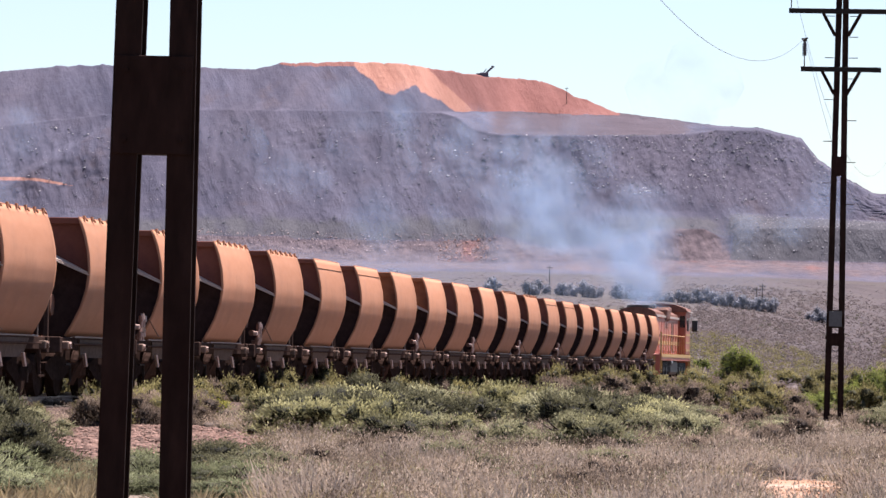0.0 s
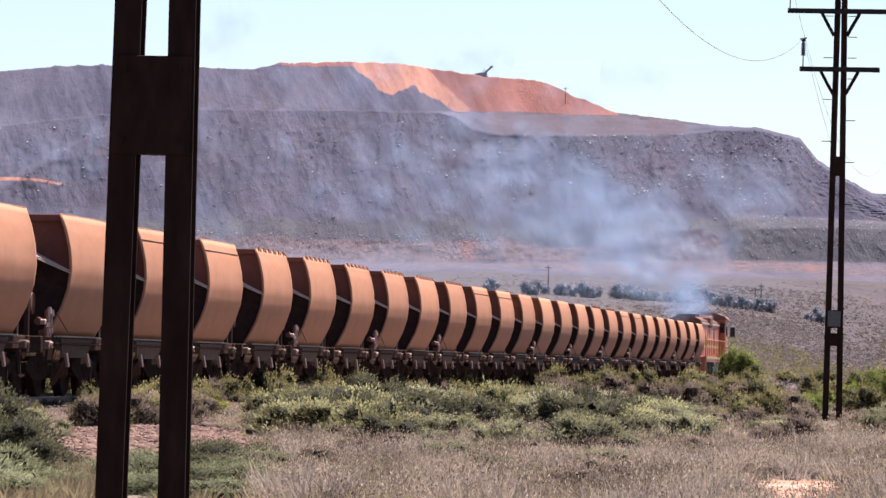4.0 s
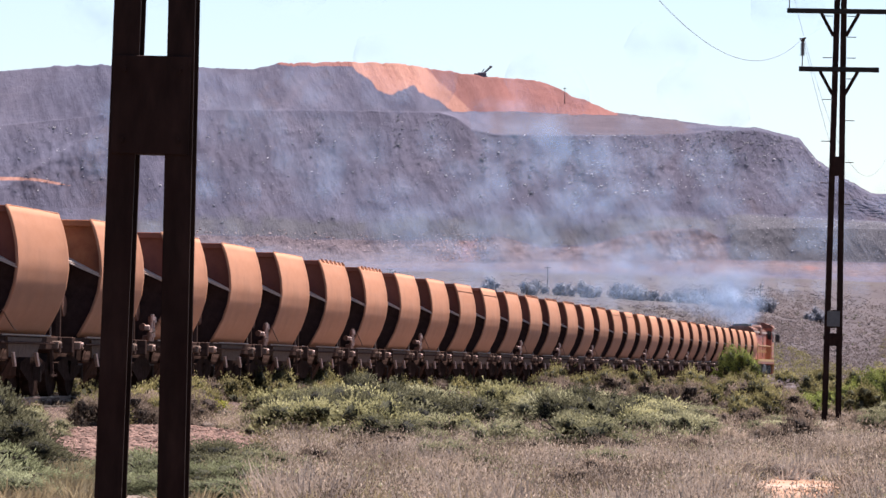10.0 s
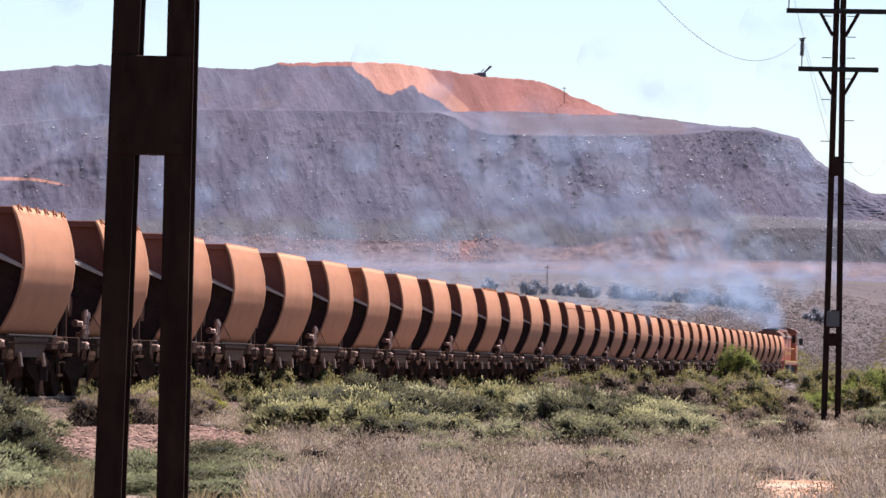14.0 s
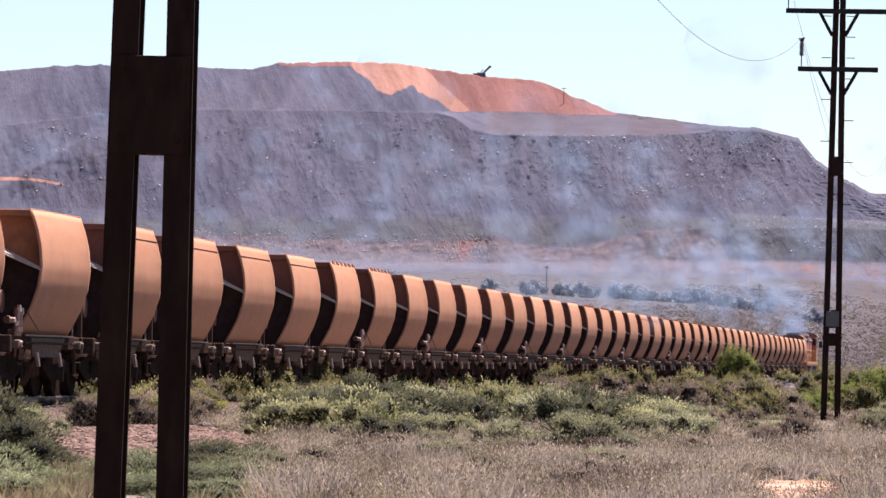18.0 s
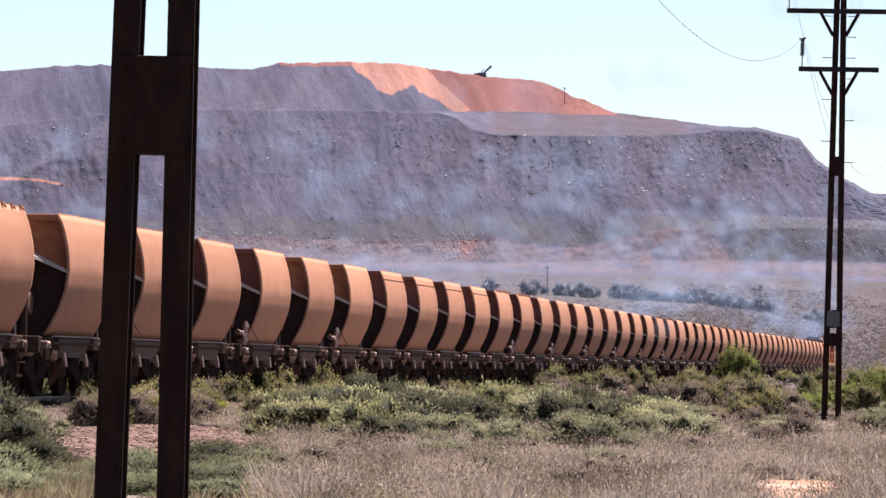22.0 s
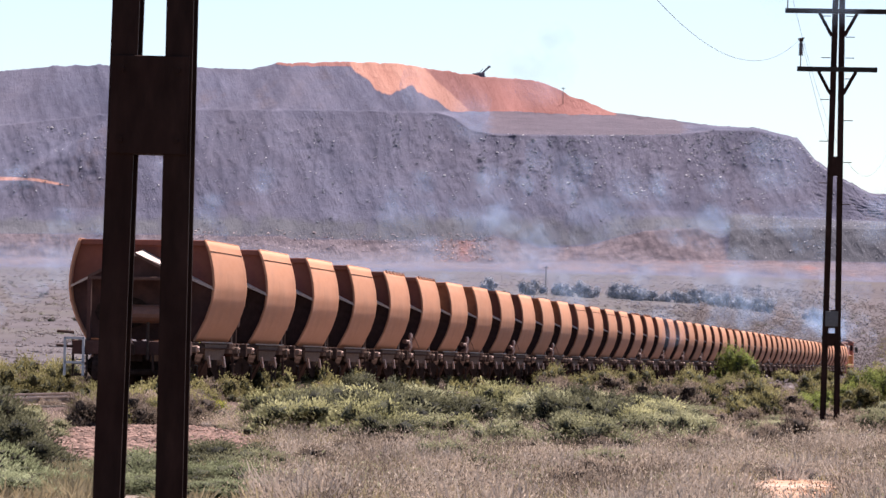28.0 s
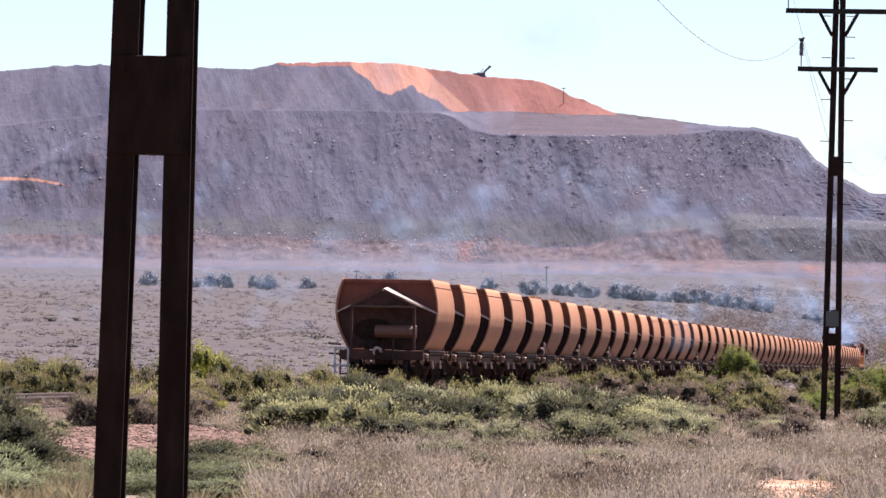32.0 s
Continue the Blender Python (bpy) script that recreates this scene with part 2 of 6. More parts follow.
def leaf_mat(name, low, high, vary=0.35, grain=45.0):
    """Leaf by leaf tones, a fine grain, and a little light let through."""
    m, n, l = nodes_of(name)
    bsdf = n["Principled BSDF"]
    geo, info = n.new("ShaderNodeNewGeometry"), n.new("ShaderNodeObjectInfo")
    tx = n.new("ShaderNodeTexNoise")
    tx.inputs["Scale"].default_value, tx.inputs["Detail"].default_value, tx.inputs["Roughness"].default_value = grain, 4.0, 0.7
    l.new(geo.outputs["Position"], tx.inputs["Vector"])
    wide = n.new("ShaderNodeTexNoise")
    wide.inputs["Scale"].default_value = 0.75
    l.new(geo.outputs["Position"], wide.inputs["Vector"])
    terms = []
    for sock, lo, hi, amount in ((tx.outputs["Fac"], 0.3, 0.7, 0.30), (wide.outputs["Fac"], 0.36, 0.64, 0.48), (geo.outputs["Random Per Island"], 0.0, 1.0, 0.22)):
        mr = n.new("ShaderNodeMapRange")
        mr.inputs["From Min"].default_value, mr.inputs["From Max"].default_value, mr.inputs["To Max"].default_value = lo, hi, amount
        l.new(sock, mr.inputs["Value"])
        terms.append(mr.outputs["Result"])
    s1, s2 = n.new("ShaderNodeMath"), n.new("ShaderNodeMath")
    l.new(terms[0], s1.inputs[0])
    l.new(terms[1], s1.inputs[1])
    l.new(s1.outputs["Value"], s2.inputs[0])
    l.new(terms[2], s2.inputs[1])
    ramp = n.new("ShaderNodeValToRGB")
    ramp.color_ramp.elements[0].color, ramp.color_ramp.elements[1].color = toned(low), toned(high)
    l.new(s2.outputs["Value"], ramp.inputs["Fac"])
    hs = n.new("ShaderNodeHueSaturation")
    mr = n.new("ShaderNodeMapRange")
    mr.inputs["To Min"].default_value, mr.inputs["To Max"].default_value = 1 - vary * 0.6, 1 + vary * 0.6
    l.new(info.outputs["Random"], mr.inputs["Value"])
    l.new(mr.outputs["Result"], hs.inputs["Value"])
    l.new(ramp.outputs["Color"], hs.inputs["Color"])
    l.new(hs.outputs["Color"], bsdf.inputs["Base Color"])
    bsdf.inputs["Roughness"].default_value, bsdf.inputs["Specular IOR Level"].default_value = 0.85, 0.12
    bp = n.new("ShaderNodeBump")
    bp.inputs["Strength"].default_value, bp.inputs["Distance"].default_value = 0.5, 0.02
    l.new(tx.outputs["Fac"], bp.inputs["Height"])
    l.new(bp.outputs["Normal"], bsdf.inputs["Normal"])
    tl, mix = n.new("ShaderNodeBsdfTranslucent"), n.new("ShaderNodeMixShader")
    l.new(hs.outputs["Color"], tl.inputs["Color"])
    mix.inputs["Fac"].default_value = 0.38
    l.new(bsdf.outputs[0], mix.inputs[1])
    l.new(tl.outputs[0], mix.inputs[2])
    l.new(mix.outputs[0], n["Material Output"].inputs["Surface"])
    return m


SALTBUSH = leaf_mat("grey_green_saltbush_leaf", (0.19, 0.18, 0.085), (0.70, 0.66, 0.40), 0.6)
PALE_SALTBUSH = leaf_mat("pale_yellow_green_saltbush_leaf", (0.29, 0.27, 0.11), (0.76, 0.70, 0.37), 0.5)
DARK_BUSH = leaf_mat("dark_olive_bush_leaf", (0.030, 0.030, 0.016), (0.36, 0.34, 0.20), 0.5)
GREY_GREEN = leaf_mat("fresh_grey_green_leaf", (0.16, 0.17, 0.082), (0.48, 0.50, 0.29), 0.4)
OLIVE_BUSH = leaf_mat("olive_bush_leaf", (0.15, 0.13, 0.052), (0.54, 0.46, 0.20), 0.5)
GREEN_BUSH = leaf_mat("bright_green_leaf", (0.13, 0.165, 0.03), (0.52, 0.56, 0.14))
YELLOW_BUSH = leaf_mat("yellow_green_leaf", (0.24, 0.25, 0.03), (0.66, 0.62, 0.10))
DRY_TWIG = leaf_mat("dry_grey_pink_twig", (0.25, 0.177, 0.128), (0.86, 0.66, 0.51))
PALE_HEAD = leaf_mat("bleached_seed_head", (0.52, 0.395, 0.31), (1.12, 0.91, 0.74))
BROWN_TWIG = leaf_mat("brown_twig", (0.14, 0.098, 0.075), (0.50, 0.375, 0.29), 0.5)
STRAW = leaf_mat("straw_grass", (0.33, 0.25, 0.13), (0.70, 0.56, 0.34))
# Far leaves paled and blued: distance haze is put into the colour.
TREE_HAZED = leaf_mat("hazed_tree_leaf", (0.30, 0.30, 0.35), (0.43, 0.43, 0.49))
# Plain twigs, grey and brown, tinted mauve: haze is put into their colour.
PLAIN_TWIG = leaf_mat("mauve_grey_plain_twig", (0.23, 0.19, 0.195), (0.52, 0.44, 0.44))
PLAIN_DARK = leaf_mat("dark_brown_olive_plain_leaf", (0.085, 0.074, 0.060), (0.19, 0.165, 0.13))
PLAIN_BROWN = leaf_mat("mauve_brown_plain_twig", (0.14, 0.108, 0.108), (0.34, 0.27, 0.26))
# Hearts kept darker than the leaves: the hollows' shade is in their colour.
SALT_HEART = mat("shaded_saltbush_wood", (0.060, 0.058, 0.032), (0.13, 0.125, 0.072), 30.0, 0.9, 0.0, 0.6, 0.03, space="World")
# Far tree hearts: the same haze is put into this colour.
TREE_HEART = mat("hazed_far_tree_wood", (0.25, 0.25, 0.30), (0.36, 0.36, 0.42), 3.0, 0.9, 0.0, 0.6, 0.1, space="World")
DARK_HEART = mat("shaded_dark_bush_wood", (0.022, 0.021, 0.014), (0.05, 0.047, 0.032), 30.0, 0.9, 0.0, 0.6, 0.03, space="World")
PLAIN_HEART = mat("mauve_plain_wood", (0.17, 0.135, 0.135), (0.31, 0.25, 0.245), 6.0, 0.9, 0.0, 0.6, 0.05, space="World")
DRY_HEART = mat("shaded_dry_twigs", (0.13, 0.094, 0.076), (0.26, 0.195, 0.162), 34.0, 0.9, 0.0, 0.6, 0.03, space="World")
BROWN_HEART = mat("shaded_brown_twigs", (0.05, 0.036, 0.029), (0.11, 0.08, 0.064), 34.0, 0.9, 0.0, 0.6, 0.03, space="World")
BARK = mat("grey_brown_bark", (0.09, 0.065, 0.05), (0.17, 0.13, 0.10), 10.0, 0.9, 0.0, 0.4, 0.01)


# ---- building helpers ----
def part(name, bm, material, parent=None, label="", at=None):
    """One bmesh, or a finished mesh, as one mesh object under a thing."""
    if isinstance(bm, bmesh.types.BMesh):
        me = bpy.data.meshes.new(name)
        bm.normal_update()
        bm.to_mesh(me)
        bm.free()
        me.materials.append(material)
    else:
        me = bm
    ob = new(name, me)
    if parent:
        ob.parent = parent
    if at is not None:
        ob.matrix_basis = at
    if label:
        ob["label"] = label
    return ob


def thing(name, label, category, group="", at=None):
    ob = new(name)
    ob.empty_display_size = 0.2
    if at is not None:
        ob.matrix_basis = at
    return tagged(ob, label, category, group)


def box(bm, x0, x1, y0, y1, z0, z1, bevel=0.0, m=None):
    r = bmesh.ops.create_cube(bm, size=1.0)
    vs = r["verts"]
    bmesh.ops.transform(bm, verts=vs, matrix=Matrix.Translation(((x0 + x1) / 2, (y0 + y1) / 2, (z0 + z1) / 2)) @ Matrix.Diagonal((x1 - x0, y1 - y0, z1 - z0, 1)))
    if bevel:
        es = list({e for v in vs for e in v.link_edges})
        out = bmesh.ops.bevel(bm, geom=es, offset=bevel, segments=1, affect="EDGES")
        vs = list({v for f in out["faces"] for v in f.verts} | {v for v in vs if v.is_valid})
    if m is not None:
        bmesh.ops.transform(bm, verts=vs, matrix=m)
    return bm


def boxed(*args, **kw):
    return box(bmesh.new(), *args, **kw)


def rod(bm, a, b, r, seg=8, r2=None):
    """A round bar from a to b."""
    a, b = Vector(a), Vector(b)
    d = b - a
    q = d.to_track_quat("Z", "Y").to_matrix().to_4x4()
    bmesh.ops.create_cone(bm, cap_ends=True, segments=seg, radius1=r, radius2=r if r2 is None else r2, depth=d.length,
                          matrix=Matrix.Translation((a + b) / 2) @ q)
    return bm


def rodded(*args, **kw):
    return rod(bmesh.new(), *args, **kw)


def bar(bm, a, b, w, h):
    """A square bar from a to b."""
    a, b = Vector(a), Vector(b)
    d = b - a
    q = d.to_track_quat("Z", "Y").to_matrix().to_4x4()
    return box(bm, -w / 2, w / 2, -h / 2, h / 2, -d.length / 2, d.length / 2, m=Matrix.Translation((a + b) / 2) @ q)


def plate(bm, pts, normal, thick):
    """A flat plate of given outline and thickness."""
    n = Vector(normal) * thick
    top = [bm.verts.new(Vector(p)) for p in pts]
    low = [bm.verts.new(Vector(p) - n) for p in pts]
    bm.faces.new(top)
    bm.faces.new(low[::-1])
    k = len(pts)
    for i in range(k):
        bm.faces.new((top[i], low[i], low[(i + 1) % k], top[(i + 1) % k]))
    bmesh.ops.recalc_face_normals(bm, faces=bm.faces[:])
    return bm


def mesh_of(name, verts, faces, material, smooth=False):
    me = bpy.data.meshes.new(name)
    me.from_pydata([tuple(v) for v in verts], [], faces)
    me.materials.append(material)
    if smooth:
        me.polygons.foreach_set("use_smooth", [True] * len(me.polygons))
    return me


# ---- the line of the track ----
PITCH = 7.2
S_STEP = 1.0
S_ALL = np.arange(-330.0, 760.0, S_STEP)
HEAD = 0.11862 + 0.11004 * np.clip(S_ALL, -80, 600) / 900 - 0.18282 * (np.clip(S_ALL, -80, 600) / 900) ** 2
TX = np.concatenate(([0.0], np.cumsum(np.sin(HEAD[:-1])))) * S_STEP
TY = np.concatenate(([0.0], np.cumsum(np.cos(HEAD[:-1])))) * S_STEP
TX += -5.227 - np.interp(0, S_ALL, TX) - 1.39
TY += 90.0 - np.interp(0, S_ALL, TY) + 0.16
RAIL_Z = 0.75


def track(s):
    """Place and heading of the track's middle, s metres along."""
    return np.interp(s, S_ALL, TX), np.interp(s, S_ALL, TY), np.interp(s, S_ALL, HEAD)


def on_track(s, wheelbase=4.2):
    x0, y0, _ = track(s - wheelbase / 2)
    x1, y1, _ = track(s + wheelbase / 2)
    return pose((x0 + x1) / 2, (y0 + y1) / 2, RAIL_Z, 0, 0, -math.degrees(math.atan2(x1 - x0, y1 - y0)))


ROLLED = [(0, 0.0), (1.5, 12.75), (3, 25.7), (6, 51.95), (7.5, 65.2), (9, 78.6), (10.5, 92.1), (12, 105.8), (13, 115.0), (14, 124.2), (17, 152.2),
          (18.5, 166.4), (20, 180.7), (21.5, 195.0), (23, 209.5), (25, 229.0), (27.5, 253.7), (28, 258.6), (29.5, 273.3), (32, 298.0)]


def gone(t):
    """How far the train has rolled since the start: a smooth curve through the table."""
    if t < 0:
        return 8.45 * t
    ts, vs = [p[0] for p in ROLLED], [p[1] for p in ROLLED]
    fit = np.polyfit(ts, vs, 4)
    return float(np.polyval(fit, t) - np.polyval(fit, 0))


# ---- ground ----
def col(x, table):
    return np.interp(x, [p[0] for p in table], [p[1] for p in table])


def near_ground(x, y):
    g = np.maximum(0.06, 0.30 - 0.012 * (np.clip(x, -30, 40) + 4))
    k = np.clip((y - 130) / 90, 0, 1)
    return np.minimum(g + 0.2 * k * k * (3 - 2 * k), 0.30)


SUMMIT = [(-400, 150), (0, 128), (100, 118), (200, 116), (345, 120), (440, 123), (482, 112), (600, 109), (700, 112), (760, 122), (850, 135), (940, 142), (970, 150),
          (1000, 167), (1040, 182), (1080, 199), (1180, 212), (1260, 223), (1340, 228), (1410, 246), (1440, 283), (1490, 317), (1540, 344), (1568, 345), (1900, 390)]
BENCH = [(-400, 254), (0, 225), (100, 214), (200, 203), (345, 195), (600, 196), (760, 199), (800, 199), (900, 198), (1000, 203), (1080, 204), (1180, 214), (1260, 225), (1340, 230), (1410, 248),
         (1440, 285), (1490, 319), (1540, 346), (1900, 391)]
BRINK = [(-400, 252), (0, 223.5), (100, 212.5), (200, 201.5), (345, 193.5), (600, 195), (770, 199), (800, 208), (830, 230), (870, 239), (1000, 241), (1150, 241), (1225, 237), (1260, 231), (1340, 233),
         (1410, 252), (1440, 290), (1490, 322), (1540, 350), (1900, 395)]
TOE = [(-400, 372), (0, 372), (200, 370), (400, 366), (600, 366), (850, 366), (1000, 370), (1200, 374), (1300, 378), (1400, 384), (1568, 394), (1900, 420)]
SCARP_TOP = [(-400, 415), (0, 416), (340, 417), (420, 420), (500, 419), (520, 426), (600, 425), (700, 428), (840, 427), (875, 418), (900, 424), (960, 440), (1040, 436), (1100, 420), (1140, 411), (1240, 406), (1275, 424), (1300, 408), (1400, 404), (1568, 408), (1900, 430)]
SCARP_LOW = [(-400, 455), (0, 456), (340, 460), (600, 463), (880, 466), (1000, 463), (1130, 463), (1290, 462), (1400, 464), (1568, 468), (1900, 470)]
FOOT = [(-400, 468), (0, 470), (600, 475), (1000, 480), (1568, 492), (1900, 496)]


def ground_sheet():
    fine = np.arange(-6.6, 6.6, 0.034)
    wide = np.concatenate((np.arange(7.2, 20, 1.2), np.arange(22, 180, 6)))
    ang = np.radians(np.concatenate((-wide[::-1], fine, wide)))
    px = 784 + LENS * np.tan(np.clip(ang, -0.3, 0.3))
    fade = np.clip((np.radians(40) - np.abs(ang)) / np.radians(28), 0, 1)
    level = 642 + 0.01745 * (np.clip(px, -400, 1900) - 784)

    def rise(table, d):
        return EYE[2] + (level - col(px, table)) / LENS * d

    tpx = 784 + LENS * TX / np.maximum(TY, 5)
    ok = TY > 40
    start = np.interp(px, tpx[ok], np.hypot(TX, TY)[ok]) + 16
    start = np.minimum(np.where(np.abs(ang) > 0.12, np.minimum(start, 80 + 300 * fade), start), 640)
    n = len(ang)
    full = np.ones(n)
    heights = [("summit", SUMMIT), ("bench", BENCH), ("brink", BRINK), ("toe", TOE), ("scarp_top", SCARP_TOP), ("scarp_low", SCARP_LOW), ("foot", FOOT)]
    dist = {"foot": 1270 * full, "scarp_low": 1302 * full}
    dist["scarp_top"] = dist["scarp_low"] + 12
    dist["toe"] = 1330 * full
    z = {}
    z["toe"] = rise(TOE, dist["toe"])
    dist["brink"] = dist["toe"] + 1.35 * np.maximum((col(px, TOE) - col(px, BRINK)) / LENS * 1380, 3)
    wide_bench = np.clip((px - 730) / 180, 0, 1)
    dist["bench"] = dist["brink"] + 8 + 122 * wide_bench * wide_bench * (3 - 2 * wide_bench)
    dist["summit"] = dist["bench"] + 4 + 1.5 * np.maximum((col(px, BENCH) - col(px, SUMMIT)) / LENS * 1560, 0)
    for name, table in heights:
        z[name] = 0.2 + (rise(table, dist[name]) - 0.2) * fade
    rows = []     # distance, height, region, row position inside the region
    for d in np.concatenate(([0.01, 1.5], np.geomspace(4, 1, 1), np.arange(8, 40, 4), np.arange(40, 150, 2.5))):
        rows.append((d * full, None, "near", 0))
    for k in np.linspace(0, 1, 40)[1:]:
        rows.append((np.maximum(start, 152) * (1 - k) + dist["foot"] * k, ("plain", k), "plain", k))
    order = [("foot", "scarp_low", 5, "scarp_low"), ("scarp_low", "scarp_top", 16, "scarp"), ("scarp_top", "toe", 16, "apron"), ("toe", "brink", 64, "face"),
             ("brink", "bench", 12, "bench"), ("bench", "summit", 30, "upper")]
    for a, b, count, region in order:
        for k in np.linspace(0, 1, count + 1)[1:]:
            rows.append((dist[a] * (1 - k) + dist[b] * k, (a, b, k), region, k))
    rows.append((dist["summit"] + 60, ("summit", "summit", 0), "upper", 1))
    rows.append((dist["summit"] + 300, ("summit", "summit", 0), "upper", 1))
    rows.append((2900 * full, None, "far", 1))
    rows.append((4800 * full, None, "far", 1))
    verts, regions, lies = [], [], {}
    named = dict(heights)
    for d, h, region, k in rows:      # the height of each row as seen from the road
        if h is not None and h[0] in named:
            lies[(h, "y")] = col(px, named[h[0]]) * (1 - h[2]) + col(px, named[h[1]]) * h[2]
    for d, h, region, k in rows:
        x, y = np.sin(ang) * d, np.cos(ang) * d
        base = near_ground(x, y)
        if h is None:
            zz = base if region == "near" else 0.2 * full
        elif h[0] == "plain":
            base0 = near_ground(np.sin(ang) * np.maximum(start, 152), np.cos(ang) * np.maximum(start, 152))
            zz = base0 + (z["foot"] - base0) * h[1] ** 1.25
        else:
            zz = z[h[0]] * (1 - h[2]) + z[h[1]] * h[2]
        dd = d.copy()
        if region in ("face", "upper", "scarp", "apron") and 0.0 < k < 1.0:
            size = {"face": 1.9, "upper": 0.5, "scarp": 1.6, "apron": 1.2}[region]
            env = math.sin(math.pi * k) ** 0.6
            for i in range(n):
                if fade[i] > 0.3:
                    a = px[i]
                    ridge = noise.noise((a * 0.016 + k * 0.9, k * 0.7, 3.0)) + 0.7 * abs(noise.noise((a * 0.05 - k * 0.6, k * 1.5, 9.0))) + 0.35 * noise.noise((a * 0.09 + k * 3.0, k * 5.0, 1.0)) + 0.3 * noise.noise((a * 0.16, k * 16.0, 5.0))
                    if region == "face":      # rain-cut gullies under the brink, and the nearer spur
                        cut = math.exp(-((a - 930) / 110.0) ** 2) * min(1.0, 2.2 * k)
                        dd[i] += 5.0 * env * cut * abs(noise.noise((a * 0.034 + k * 0.25, 0.4 * k, 21.0)))
                        row = lies[(h, "y")][i]
                        dd[i] -= 5.0 * env * min(1.0, 1.8 * k) * min(1.0, max(0.0, (row - 205 - (195 - a) * 0.6) / 14)) * min(1.0, max(0.0, (230 - a) / 40))
                    dd[i] += size * env * ridge
        x, y = np.sin(ang) * dd, np.cos(ang) * dd
        for i in range(n):
            lump = 0.0
            if region == "near":
                lump = 0.05 * noise.noise((x[i] * 0.4, y[i] * 0.4, 0.0)) if d[0] > 20 else 0.0
            elif region == "plain":
                lump = (0.05 + 0.5 * k) * noise.noise((x[i] * 0.05, y[i] * 0.02, 2.0))
            elif region in ("bench", "upper") and k > 0.9:
                lump = 0.5 * noise.noise((px[i] * 0.05, 7.0, 0.0)) + 0.35 * noise.noise((px[i] * 0.2, 2.0, 0.0))
            verts.append((x[i], y[i], zz[i] + lump))
        regions.append((region, k, h))
    faces, mats = [], []
    m = len(rows)
    earth = {"bench_earth": [], "olive_earth": [], "scarp_earth": [], "red_earth": [], "fresh_earth": []}
    apron_x = [615, 630, 650, 662, 690, 705, 722, 745, 784, 800, 830, 1100]
    apron_y = [118, 132, 142, 162, 168, 160, 150, 165, 188, 199, 201, 212]      # how far down the fresh tip has slid

    def soft(v, w=14.0):
        return np.clip(0.5 + v / w, 0, 1)

    def hump(c, w):
        return np.exp(-((px - c) / w) ** 2)

    for region, k, h in regions:
        row = lies.get((h, "y"), np.zeros(n))
        bench, olive, scarp, red, fresh = (np.zeros(n) for _ in range(5))
        if region == "upper":
            slid = np.array([7 * noise.noise((a * 0.045, 1.0, 0.0)) + 5 * noise.noise((a * 0.13, 3.0, 0.0)) for a in px])
            tip_side = soft(np.interp(px, apron_x, apron_y) + slid - row) * soft(px - 615 - slid)
            split = 742 + (row - 116) * 1.05
            fresh = tip_side * soft(split - px, 24.0)
            red = np.maximum(tip_side * soft(px - split + 12, 24.0), soft(117 - row, 6.0) * soft(px - 482)) * soft(1086 - px)
            bench = soft(px - 1075, 30) * soft(1200 - px, 30)
            bench = np.maximum(bench, 0.35 * soft(px - 330, 30) * soft(700 - px, 90))
        elif region == "bench":
            bench = np.clip((1240 - px) / 60.0, 0.15, 0.85) * np.clip((px - 830) / 60.0, 0.0, 1)
        elif region == "face":
            spur = np.clip((row - 205 - (195 - px) * 0.6) / 14, 0, 1) * np.clip((230 - px) / 40, 0, 1)
            bench = np.maximum(0.42 * spur, 0.36 * soft(row - 352, 10.0) * soft(px - 330, 60.0))
            bench = np.maximum(bench, 0.42 * hump(1150, 90) * soft(row - 290, 80.0))
            strip_y = np.interp(px, [-40, 20, 60, 120, 135], [318, 319, 321, 331, 333])
            fresh = 0.66 * soft(3.4 * np.clip((140 - px) / 60, 0, 1) - np.abs(row - strip_y), 3.0) * soft(140 - px)
        elif region == "apron":
            olive = np.where(px > 1285, 1.0, 0.62) * np.clip(1.6 - 1.3 * k, 0, 1)
            scarp = 0.45 * hump(1185, 75) * soft(row - 398, 16.0)
        elif region == "scarp":
            olive = soft(px - 1290, 20.0)
            scarp = (1 - olive) * np.clip(0.55 + 0.25 * hump(600, 260) + 0.3 * hump(1190, 90), 0, 1)
            red = 0.48 * hump(825, 44) * (1 - olive)
            bench = np.full(n, 0.5) * (1 - olive)
        elif region == "scarp_low":
            scarp, red = np.full(n, 0.6), 0.30 * soft(px - 860, 260.0)
        if region == "plain" and k > 0.86:
            scarp, red = np.full(n, 0.45), 0.28 * soft(px - 900, 260.0)
        for name, value in zip(earth, (bench, olive, scarp, red, fresh)):
            earth[name].append(value)
    slot = {"near": 0, "plain": 1, "far": 1}
    for r in range(m - 1):
        region, k, _ = regions[r + 1]
        for i in range(n):
            j = (i + 1) % n
            faces.append((r * n + i, r * n + j, (r + 1) * n + j, (r + 1) * n + i))
            mats.append(slot.get(region, 2) if not (region == "plain" and k > 0.955) else 2)
    me = bpy.data.meshes.new("ground")
    faces.append(tuple(range(n)))
    mats.append(0)
    me.from_pydata(verts, [], faces)
    for name, value in earth.items():
        me.attributes.new(name, "FLOAT", "POINT").data.foreach_set("value", np.concatenate(value).astype(np.float32))
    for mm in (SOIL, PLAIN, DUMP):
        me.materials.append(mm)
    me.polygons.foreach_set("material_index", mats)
    me.polygons.foreach_set("use_smooth", [True] * len(mats))
    return tagged(new("ground", me), "dry scrub plain rising to a terraced purple-grey mine dump with red overburden", "ground", kind="structure")


ground_sheet()


